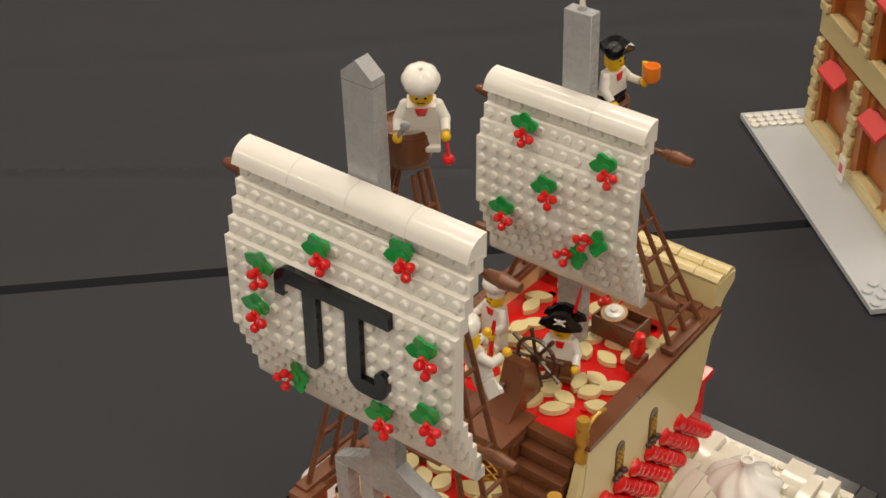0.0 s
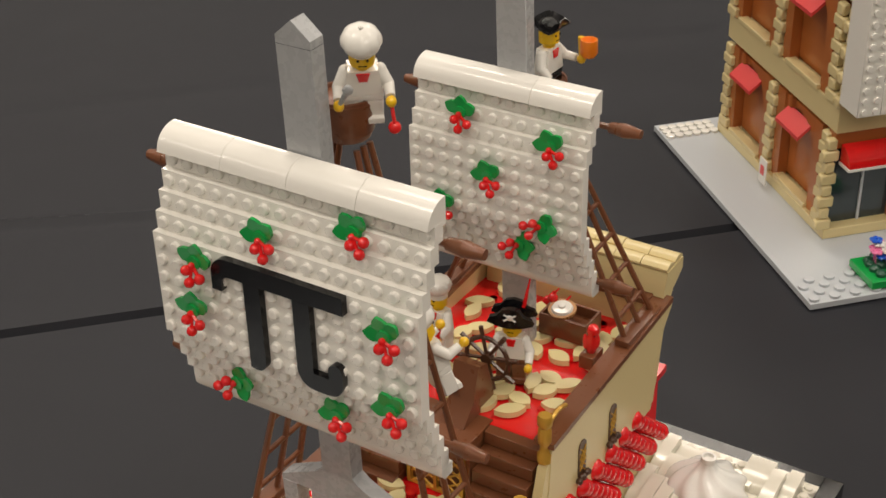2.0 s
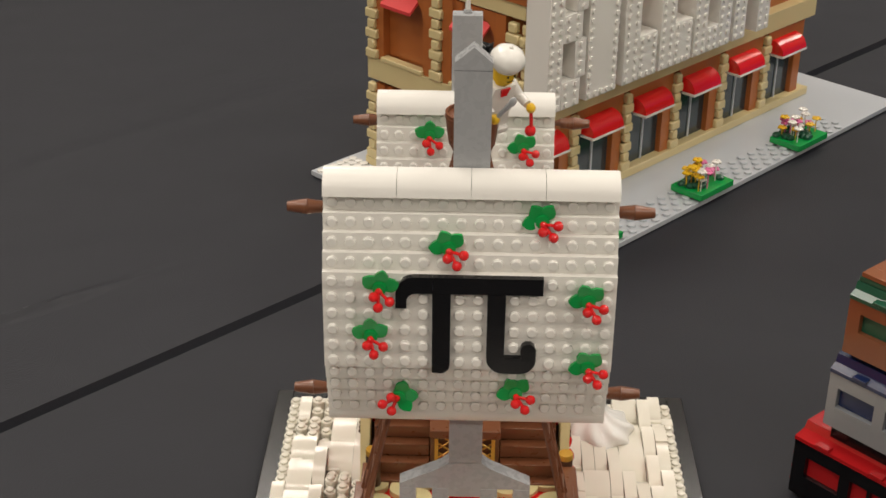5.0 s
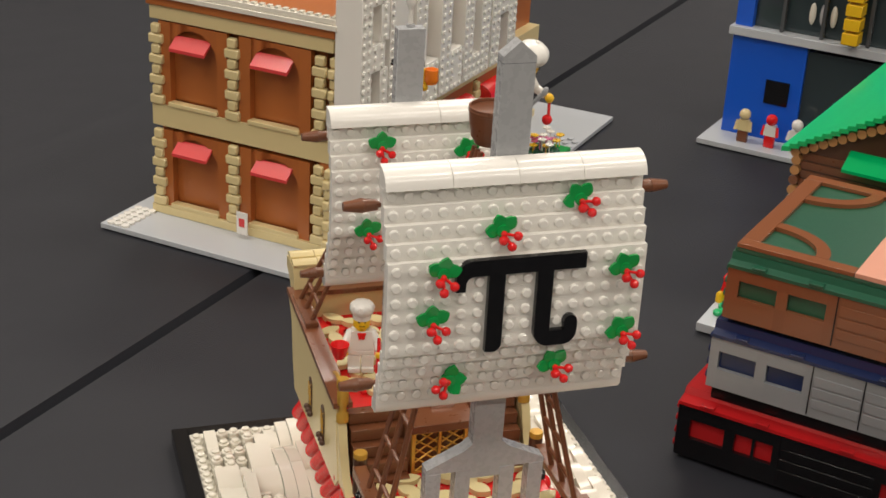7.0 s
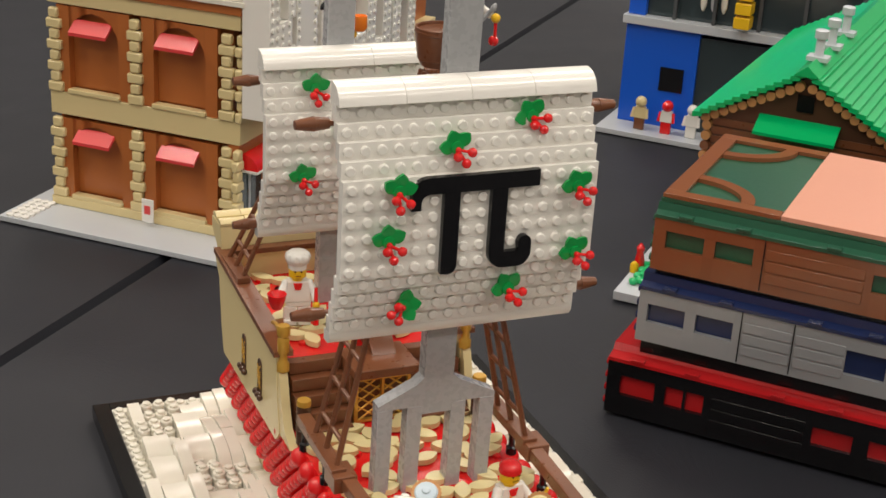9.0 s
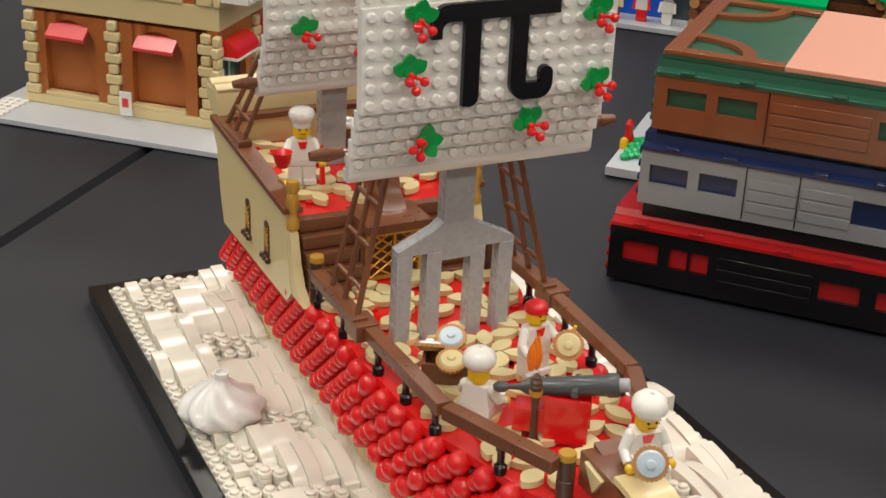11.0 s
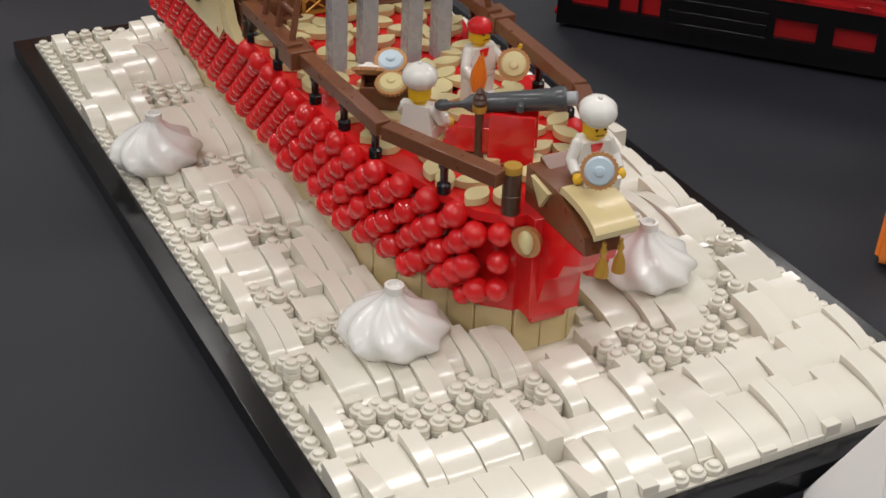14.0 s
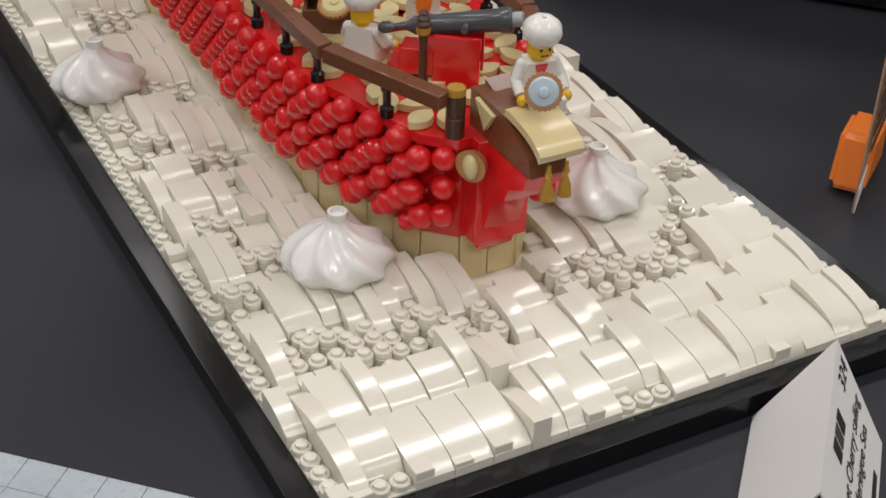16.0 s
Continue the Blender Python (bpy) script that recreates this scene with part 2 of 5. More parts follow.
HULL = [(-0.050, 0.262), (-0.053, 0.120), (-0.0535, 0.020), (-0.0500, -0.045), (-0.0300, -0.110), (-0.0180, -0.1215)]


def hull_x(y):
    """Half width of the hull at y."""
    for (xa, ya), (xb, yb) in zip(HULL, HULL[1:]):
        if ya >= y >= yb:
            return -(xa + (xb - xa) * (y - ya) / (yb - ya))
    return 0.012


def outline(inset=0.0):
    left = [(x + inset, y + (inset if y < -0.1 else 0)) for x, y in HULL]
    return left + [(-x, y) for x, y in reversed(left)]


bm = B(); prism(bm, outline(0.005), 0.0052, 0.0290); part("hull_foot", bm, TAN, ship, "tan keel bricks")
bm = B(); prism(bm, outline(0.0035), 0.0290, 0.0740); part("hull_side", bm, RED, ship, "red hull wall")
bm = B(); prism(bm, outline(-0.001), 0.0745, DECK); part("deck", bm, RED, ship, "red pizza sauce deck")


def bar(bm, a, b, w, h, z, bev=0.0004):
    """A beam from a to b (x, y), its top at z."""
    a, b = Vector((*a, 0)), Vector((*b, 0))
    d = b - a
    m = Matrix.Translation((a + b) / 2 + Vector((0, 0, z - h / 2))) @ Matrix.Rotation(math.atan2(d.y, d.x), 4, "Z")
    box(bm, -d.length / 2, d.length / 2, -w / 2, w / 2, -h / 2, h / 2, bev, m)


def keel_planks():
    """Upright tan bricks side by side round the foot of the hull."""
    ring = outline(0.0045)
    for (xa, ya), (xb, yb) in zip(ring, ring[1:]):
        a, b = Vector((xa, ya, 0)), Vector((xb, yb, 0))
        n = max(1, round((b - a).length / 0.016))
        for k in range(n):
            p, q = a.lerp(b, k / n), a.lerp(b, (k + 1) / n)
            d = (q - p).normalized() * 0.0002
            bm = B()
            bar(bm, (p + d)[:2], (q - d)[:2], 0.0030, 0.0232 + rnd.uniform(-0.0002, 0.0002), 0.0289, 0.0003)
            part("keel_brick", bm, TAN, ship)


def cherries():
    """Slanting strips of red cherries along both hull sides."""
    bm = B(); ball(bm, (0, 0, 0), 0.0053, u=12, v=8)
    me = mesh_of("cherry", bm, RED)
    for side in (-1, 1):
        y = 0.214
        while y > -0.150:
            for j in range(8):
                yy = y + j * 0.0061
                z = 0.0735 - j * 0.0054
                if not -0.114 < yy < 0.258 or z < 0.031:
                    continue
                bow = y < 0.012
                if bow and j % 2 and (j + round(y * 1000)) % 3:
                    s = 0.82
                else:
                    s = 1.12 if j == 0 or bow else 0.95
                x = hull_x(yy) + 0.0020 + (0.0010 if bow and s > 1 else 0)
                ob = part("cherry", me, None, ship)
                ob.matrix_local = Matrix.Translation((side * x, yy, z)) @ Matrix.Diagonal((s, s, s, 1))
            y -= 0.0158
    for side in (-1, 1):
        for j in range(3):
            ob = part("cherry", me, None, ship)
            ob.matrix_local = Matrix.Translation((side * 0.0235, -0.119, 0.070 - j * 0.0135))


keel_planks()
cherries()


def prow():
    bm = B()
    box(bm, -0.0125, 0.0125, -0.128, -0.116, 0.030, 0.079, 0.0003)
    part("bow_block", bm, RED, ship)
    bm = B()
    prism(bm, [(-0.112, 0.0290), (-0.1235, 0.0240), (-0.1330, 0.0520), (-0.1420, 0.0580), (-0.1455, 0.0660), (-0.1560, 0.0715), (-0.1580, 0.0780), (-0.112, 0.0780)], -0.0085, 0.0085, YZ)
    part("prow", bm, RED, ship, "glossy red curved prow")
    bm = B()
    prism(bm, [(-0.112, 0.0785), (-0.160, 0.0785), (-0.158, 0.086), (-0.136, 0.0960), (-0.112, 0.0960)], -0.0083, 0.0083, YZ)
    part("prow_top", bm, BROWN, ship)
    bm = B()
    prism(bm, [(-0.119, 0.0950), (-0.133, 0.0930), (-0.127, 0.0840)], -0.0105, -0.0085, YZ)
    part("wedge_plate", bm, TAN, ship)
    bm = B()
    arc = [(-0.1385 - 0.0275 * math.sin(a), 0.0890 + 0.0098 * math.cos(a)) for a in [k * math.pi / 16 for k in range(8)]]
    arc += [(y + 0.001, z - 0.0032) for y, z in reversed(arc)]
    prism(bm, arc, -0.0080, 0.0120, YZ, smooth_sides=False)
    part("prow_slope", bm, TAN, ship, "tan curved slope over the prow")
    for x in (-0.004, 0.004):
        bm = B()
        lathe(bm, [(0.0030, -0.015), (0.0024, -0.010), (0.0009, -0.006), (0.0016, -0.004), (0.0009, -0.002), (0.0009, 0.0)], (x + 0.002, -0.1630, 0.0850), 10)
        part("tassel", bm, GOLD, ship)
    bm = B()
    cone(bm, (-0.0135, -0.1270, 0.070), (-0.0170, -0.1290, 0.070), 0.0058, 0.0070, 22)
    crust = part("crust", bm, BISCUIT, ship, "small pie on the bow")
    bm = B(); ball(bm, (-0.0168, -0.1289, 0.070), 0.0056, 0.50, 0.80, 1.0, u=16, v=10); part("filling", bm, CHEESE, crust)


prow()


def petal_mesh(l, w):
    bm = B()
    n = 7
    pts = [(-l + 2 * l * k / n, -w * math.sin(math.pi * k / n) ** 0.75) for k in range(n + 1)]
    pts += [(-l + 2 * l * k / n, w * math.sin(math.pi * k / n) ** 0.75) for k in range(n - 1, 0, -1)]
    prism(bm, pts, 0.0, PL)
    return mesh_of("cheese_tile", bm, CHEESE)


def pizza(y0, y1, z, half, n, parent=None, y_free=None):
    """Petal-shaped cheese tiles laid in loose rings over the red deck."""
    me = [petal_mesh(0.0084, 0.0043), petal_mesh(0.0074, 0.0048)]
    done = []
    tries = 0
    while len(done) < n and tries < 4000:
        tries += 1
        x, y = rnd.uniform(-1, 1) * (half(rnd.uniform(y0, y1)) if callable(half) else half), rnd.uniform(y0, y1)
        hw = (half(y) if callable(half) else half) - 0.006
        if abs(x) > hw or any((x - a) ** 2 + (y - b) ** 2 < 0.0094 ** 2 for a, b in done):
            continue
        done.append((x, y))
        ang = math.atan2(round(y / 0.022) * 0.022 - y, round(x / 0.022) * 0.022 - x) + math.pi / 2 + rnd.uniform(-0.4, 0.4)
        ob = part("cheese_tile", rnd.choice(me), None, ship)
        ob.matrix_local = Matrix.Translation((x, y, z + (0.0004 if len(done) % 2 else 0.0009))) @ Matrix.Rotation(ang, 4, "Z")
    bm = B()
    for _ in range(60):
        x, y = (round(rnd.uniform(-0.045, 0.045) / U) + 0.5) * U, round(rnd.uniform(y0, y1) / U) * U
        if abs(x) < (half(y) if callable(half) else half) - 0.006:
            stud(bm, x, y, z)
    part("stud_patch", bm, RED, ship)["kind"] = "stuff"


pizza(-0.110, 0.100, DECK, lambda y: hull_x(y) + 0.002, 106)


RZ = 0.1000
for s in (-1, 1):
    for a, b in (((s * 0.0535, 0.089), (s * 0.0535, 0.020)), ((s * 0.0520, 0.021), (s * 0.0490, -0.060)), ((s * 0.0485, -0.062), (s * 0.0245, -0.1195))):
        bm = B(); bar(bm, a, b, 0.0075, 0.0066, RZ); part("rail", bm, BROWN, ship, "reddish-brown rail beam")
    bm = B(); box(bm, s * 0.0535 - 0.0062, s * 0.0535 + 0.0062, 0.018, 0.034, RZ - 0.008, RZ + 0.0012, 0.0004); part("rail_joint", bm, BROWN, ship)
    for x, y in ((0.0535, 0.086), (0.0535, 0.050), (0.0520, 0.008), (0.0505, -0.022), (0.0490, -0.052), (0.036, -0.092)):
        bm = B()
        lathe(bm, [(0.0030, DECK), (0.0030, DECK + 0.004), (0.0018, DECK + 0.005), (0.0018, DECK + 0.011), (0.0026, DECK + 0.012), (0.0026, RZ - 0.006)], (s * x, y, 0), 10)
        part("rail_post", bm, BLACK, ship)
    for x, y, z0, z1 in ((0.0520, 0.0935, DECK, 0.1055), (0.0185, -0.1180, DECK, 0.1010)):
        bm = B()
        lathe(bm, [(0.0040, z0), (0.0040, z0 + 0.0085), (0.0036, z0 + 0.009), (0.0040, z0 + 0.0095), (0.0040, z1 - 0.0034)], (s * x, y, 0), 16)
        post = part("bollard", bm, DBROWN, ship)
        bm = B(); lathe(bm, [(0.0040, z1 - 0.0032), (0.0040, z1 - 0.0006), (0.0037, z1)], (s * x, y, 0), 16); part("cap", bm, GOLD, post, "pearl gold cap")


HULL_SHIFT = Matrix.Translation((0.0025, 0.0, 0.0045))


def shift_parts(obs, m):
    for ob in obs:
        ob.matrix_basis = m @ ob.matrix_basis


# the hull sits a little off the middle of the base
shift_parts([o for o in ship.children if not o.name.startswith("base_") and o.location.z < 0.117], HULL_SHIFT)
before = set(ship.children)

# ---- stern castle ----
def castle():
    pizza(0.146, 0.252, UPPER, 0.048, 46)
    for s in (-1, 1):
        bm = B()
        prism(bm, [(0.128, 0.072), (0.250, 0.072), (0.256, 0.088), (0.262, 0.118), (0.272, 0.129), (0.272, 0.133), (0.128, 0.1240), (0.126, 0.100), (0.120, 0.080)], 0.0520, 0.0580, YZ if s > 0 else Matrix.Diagonal((-1, 1, 1, 1)) @ YZ)
        wall = part("castle_wall", bm, TAN, ship, "tan castle side wall with arched windows")
        bm = B()
        prism(bm, [(0.100, DECK), (0.128, DECK), (0.128, 0.118), (0.1235, 0.113), (0.1185, 0.098), (0.112, 0.086)], 0.0525, 0.0575, YZ if s > 0 else Matrix.Diagonal((-1, 1, 1, 1)) @ YZ)
        part("wall_curve", bm, TAN, ship)
        bm = B()
        prism(bm, [(0.126, 0.1243), (0.268, 0.1333), (0.268, 0.1365), (0.126, 0.1275)], 0.0490, 0.0600, YZ if s > 0 else Matrix.Diagonal((-1, 1, 1, 1)) @ YZ)
        part("wall_trim", bm, BROWN, ship, "reddish-brown trim on the castle wall")
        for y in (0.162, 0.198):
            zb = 0.0865
            bm = B()
            pts = [(-0.0042, 0), (0.0042, 0)] + [(0.0042 * math.cos(a), 0.0165 + 0.0042 * math.sin(a)) for a in [k * math.pi / 8 for k in range(9)]]
            prism(bm, [(y + p, zb + q) for p, q in pts], s * 0.0580, s * 0.0586, YZ)
            win = part("arched_window", bm, DBROWN, ship, "dark arched window with gold lattice")
            bm = B()
            for k in range(-3, 6):
                for d in (-1, 1):
                    z = zb + k * 0.0035 + 0.003
                    a, b = Vector((s * 0.0588, y - 0.0032, z)), Vector((s * 0.0588, y + 0.0032, z + d * 0.0064))
                    if min(a.z, b.z) > zb and max(a.z, b.z) < zb + 0.019:
                        cone(bm, a, b, 0.0004, 0.0004, 4)
            part("lattice", bm, GOLD, win)
            bm = B()
            for k in range(5):
                ball(bm, (s * 0.0595, y - 0.005 + 0.0025 * k, zb - 0.002 + 0.001 * (k % 2)), 0.0020, u=7, v=5)
            part("window_garland", bm, DBROWN, ship)
    bm = B()
    box(bm, -0.052, 0.052, 0.136, 0.262, 0.1045, UPPER)
    part("upper_deck", bm, RED, ship, "red upper deck")
    # transom: a thick curved back
    bm = B()
    prof = [(0.258, 0.072), (0.262, 0.105), (0.268, 0.122), (0.277, 0.136), (0.289, 0.143), (0.289, 0.1500), (0.268, 0.1500), (0.264, 0.140), (0.262, 0.120), (0.250, 0.110), (0.250, 0.072)]
    prism(bm, prof, -0.0560, 0.0560, YZ)
    part("transom", bm, TAN, ship, "tan curved stern wall")
    for x0 in range(-7, 7, 2):
        for k, (ya, zz) in enumerate(((0.267, 0.1502), (0.278, 0.1508))):
            bm = B()
            pts = [(0.0, 0.0)] + [(0.0105 * t, 0.0035 * math.sin(math.pi * (0.15 + 0.85 * t) * 0.9)) for t in (0.0, 0.2, 0.4, 0.6, 0.8, 1.0)] + [(0.0105, 0.0)]
            prism(bm, [(ya + p, zz + max(0.0003, q)) for p, q in pts], x0 * U + 0.0002, (x0 + 2) * U - 0.0002, YZ)
            ob = part("curved_tile", bm, TAN, ship)
            ob.location.z = rnd.uniform(-0.0003, 0.0006)
    bm = B(); box(bm, -0.050, 0.050, 0.2575, 0.2625, UPPER, 0.1340, 0.0003); part("stern_panel", bm, TAN, ship)
    bm = B(); box(bm, -0.050, 0.050, 0.2560, 0.2660, 0.1340, 0.1375, 0.0003); part("stern_trim", bm, BROWN, ship)
    # stairs either side of the cabin door
    for s in (-1, 1):
        for k in range(5):
            bm = B()
            xa, xb = sorted((s * 0.0195, s * 0.0500))
            box(bm, xa, xb, 0.1035 + 0.0065 * k, 0.1365, DECK + 0.0005 + 0.0078 * k, DECK + 0.0078 * (k + 1), 0.0003)
            part("stair_step", bm, BROWN, ship)
    bm = B(); box(bm, -0.0190, 0.0190, 0.1160, 0.1365, DECK, 0.1130, 0.0003); part("cabin_wall", bm, BROWN, ship)
    bm = B(); box(bm, -0.0192, 0.0192, 0.1060, 0.1400, 0.1132, 0.1185, 0.0004); part("cabin_roof", bm, BROWN, ship, "brown platform over the door")
    bm = B()
    for a in ((-0.0165, -0.0145), (0.0145, 0.0165), (-0.0008, 0.0008)):
        box(bm, a[0], a[1], 0.1130, 0.1158, DECK + 0.004, 0.1105)
    for z in (DECK + 0.004, 0.1090):
        box(bm, -0.0165, 0.0165, 0.1131, 0.1157, z, z + 0.0016)
    door = part("door_frame", bm, GOLD, ship, "gold lattice cabin door")
    bm = B()
    for hx in (-0.0078, 0.0078):
        for k in range(4):
            for d in (-1, 1):
                z = DECK + 0.0095 + k * 0.0060
                cone(bm, (hx - 0.0065, 0.1140, z - d * 0.0045), (hx + 0.0065, 0.1140, z + d * 0.0045), 0.0006, 0.0006, 5)
    part("lattice", bm, GOLD, door)
    for s in (-1, 1):
        bm = B()
        x = s * 0.0545
        lathe(bm, [(0.0036, 0.1120), (0.0036, 0.1165), (0.0024, 0.118), (0.0024, 0.122), (0.0034, 0.1235), (0.0034, 0.131), (0.0026, 0.1325), (0.0038, 0.134), (0.0038, 0.138), (0.0032, 0.1395)], (x, 0.127, 0), 14)
        lan = part("gold_lantern", bm, GOLD, ship, "pearl gold lantern post")
        lan.location.z = 0.0035
        bm = B()
        for k in range(6):
            a0, a1 = k * 0.5, (k + 1) * 0.5
            cone(bm, (x, 0.131 + 0.003 * k, 0.1315 + 0.0025 * math.sin(a0)), (x, 0.131 + 0.003 * (k + 1), 0.1315 + 0.0025 * math.sin(a1)), 0.0013, 0.0013, 6)
        part("bracket", bm, GOLD, lan)
    # helm
    bm = B()
    prism(bm, [(0.1170, 0.1187), (0.1480, 0.1187), (0.1480, 0.1250), (0.1420, 0.1440), (0.1330, 0.1470), (0.1270, 0.1280)], -0.0070, 0.0070, YZ)
    helm = part("helm_post", bm, BROWN, ship, "sloped brown helm pedestal")
    helm.location = (0.0040, 0.0070, 0.0)
    bm = B()
    c = Vector((0.0030, 0.1490, 0.1420))
    for k in range(20):
        a0, a1 = 2 * math.pi * k / 20, 2 * math.pi * (k + 1) / 20
        cone(bm, c + Vector((0.0120 * math.cos(a0), 0, 0.0120 * math.sin(a0))), c + Vector((0.0120 * math.cos(a1), 0, 0.0120 * math.sin(a1))), 0.0013, 0.0013, 6)
    for k in range(8):
        a = 2 * math.pi * k / 8 + 0.2
        cone(bm, c, c + Vector((0.0180 * math.cos(a), 0, 0.0180 * math.sin(a))), 0.0009, 0.0013, 6)
    cone(bm, c - Vector((0, 0.002, 0)), c + Vector((0, 0.002, 0)), 0.003, 0.003, 10)
    part("wheel", bm, DBROWN, helm, "dark brown ship's wheel")
    bm = B(); cone(bm, (-0.004, 0.1275, 0.1335), (-0.004, 0.126, 0.1332), 0.0018, 0.0018, 10); part("peg_hole", bm, DBROWN, helm)


castle()
shift_parts([o for o in ship.children if o not in before], Matrix.Translation((0.0, -0.0025, 0.0015)) @ Matrix.Diagonal((1, 0.94, 1, 1)))


# ---- masts, sails, rigging ----
def mast(y, top, z0, fork, peak, lean):
    bm = B()
    zb = 0.1500 if fork else z0
    if peak:
        prism(bm, [(-0.008, zb), (0.008, zb), (0.008, top - 0.007), (0.0, top), (-0.008, top - 0.007)], -y - 0.008, -y, XZ)
    else:
        box(bm, -0.008, 0.008, y, y + 0.008, zb, top, 0.0003)
        stud(bm, 0, y + 0.004, top)
    if fork:
        prism(bm, [(-0.032, 0.1345), (-0.008, 0.1345), (-0.008, 0.1295), (0.008, 0.1295), (0.008, 0.1345), (0.032, 0.1345), (0.032, 0.1372), (0.012, 0.1470), (0.008, 0.1505), (-0.008, 0.1505), (-0.012, 0.1470), (-0.032, 0.1372)], -y - 0.008, -y, XZ)
        for x in (-0.032, -0.016, 0.008, 0.024):
            b2 = B(); box(b2, x, x + 0.008, y - 0.0001, y + 0.0079, z0, 0.1344, 0.0002)
            for v in b2.verts:
                v.co.y -= lean * (v.co.z - z0) / (top - z0)
            part("tine", b2, GREY, ship)
    for v in bm.verts:
        v.co.y -= lean * (v.co.z - z0) / (top - z0)
    ob = part("mast", bm, GREY, ship, "light grey fork-shaped mast" if fork else "light grey mast")
    if peak:
        z = top - 0.0105
        q = y - lean * (z - z0) / (top - z0)
        bm = B(); box(bm, -0.00803, 0.00803, q - 0.00004, q + 0.00804, z, z + 0.00022); part("cap_joint", bm, DGREY, ob)
    return ob


mast(0.0290, 0.3655, DECK + 0.0045, True, True, 0.0095)
rear_mast = mast(0.1910, 0.3240, UPPER + 0.0015, False, False, 0.0070)
bm = B(); lathe(bm, [(0.0015, 0.3225), (0.0012, 0.330), (0.0022, 0.3325), (0.0032, 0.336), (0.0026, 0.340), (0.0008, 0.343)], (-0.003, 0.188, 0.0036), 10); part("finial", bm, WHITE, ship)


def sprig(parent, x, y, z, ang, flip=1):
    """A green leaf sprig with three red cherries, facing -y."""
    m = Matrix.Translation((x, y, z)) @ Matrix.Rotation(ang, 4, "Y")
    bm = B()
    for a in (math.radians(38), math.radians(100), math.radians(165)):
        pts = []
        n = 6
        for k in range(n + 1):
            t = k / n
            pts.append((0.0088 * t, 0.0031 * math.sin(math.pi * t ** 1.1) ** 0.8 + 0.0003))
        pts += [(px, -py) for px, py in reversed(pts)]
        vs = prism(bm, pts, 0.0008, 0.0024, XZ @ Matrix.Rotation(a, 4, "Z"))
        for v in vs:
            v.co.y -= 0.10 * (v.co.x ** 2 + v.co.z ** 2) ** 0.5 * 2
    cone(bm, (0, 0, 0), (0, -0.0040, 0), 0.0033, 0.0031, 12)
    bmesh.ops.transform(bm, matrix=m, verts=bm.verts[:])
    lf = part("leaf_sprig", bm, GREEN, parent, "green leaves with red cherries")
    bm = B()
    ends = [(0.0022, -0.0066, -0.0074), (0.0060, -0.0060, -0.0032), (-0.0012 * flip, -0.0058, -0.0036)]
    for e in ends:
        cone(bm, (0, -0.004, -0.001), e, 0.0008, 0.0008, 6)
        ball(bm, e, 0.0023, u=10, v=7)
    ball(bm, (0, -0.0045, -0.001), 0.0016, u=8, v=6)
    bmesh.ops.transform(bm, matrix=m, verts=bm.verts[:])
    part("cherry_sprig", bm, RED, lf)


def sail(cols, up, flat, down, zrow0, yf, splits):
    """Rows of studded plates; the upper rows step forward going down, the lower ones step back."""
    empty = thing("sail", "", "")
    empty.parent = ship
    empty["label"] = "white studded sail with cherry sprigs"
    hw = cols * U / 2
    ztop = zrow0 + U / 2 + up * U
    for r in range(up + flat + down):
        if r < up:
            off = (up - r) * PL
        elif r < up + flat:
            off = 0.0
        else:
            off = (r - up - flat + 1) * PL
        y = yf + off
        z = ztop - (r + 0.5) * U
        bm = B()
        box(bm, -hw, hw, y, y + 0.0054, z - U / 2 + 0.00002, z + U / 2 - 0.00002)
        for c in range(cols):
            sx = (c + 0.5) * U - hw
            cone(bm, (sx, y, z), (sx, y - 0.0014, z), 0.00245, 0.00242, 12)
            cone(bm, (sx, y - 0.0014, z), (sx, y - 0.0018, z), 0.00242, 0.0019, 12)
        part("sail_plate", bm, WHITE, empty)
    foot = yf + down * PL
    zf = ztop - (up + flat + down) * U
    bm = B()
    prism(bm, [(foot + 0.0002, zf - 0.0002), (foot + 0.0002, zf - 0.0030), (foot + 0.0022, zf - 0.0058), (foot + 0.0080, zf - 0.0058), (foot + 0.0080, zf - 0.0002)], -hw, hw, YZ)
    part("sail_foot", bm, WHITE, empty, "smooth white strip along the sail's foot")
    y = yf + (up + 1) * PL
    x = -hw
    for n in splits:
        bm = B()
        pts = [(y + 0.0045, ztop - 0.0020), (y + 0.0045, ztop + 0.0095)]
        pts += [(y + 0.0030 - 0.0105 * math.sin(a), ztop + 0.0095 - 0.0092 * (1 - math.cos(a))) for a in [k * math.pi / 16 for k in range(0, 8)]]
        pts += [(y - 0.0078, ztop + 0.0002), (y - 0.0030, ztop + 0.0002), (y - 0.0030, ztop - 0.0020)]
        prism(bm, pts, x + 0.0001, x + n * U - 0.0001, YZ)
        for f in bm.faces:
            f.smooth = len(f.verts) == 4 and abs(f.normal.x) < 0.1
        part("sail_top", bm, WHITE, empty, "rounded glossy white cap brick")
        x += n * U
    return empty, ztop


sail1, zt1 = sail(16, 4, 6, 4, 0.2650, 0.0, (4, 4, 4, 4))
sail2, zt2 = sail(12, 3, 5, 4, 0.2435, 0.1680, (8, 4))
shift_parts([sail2, rear_mast], Matrix.Translation((-0.003, 0.0, 0.0)))


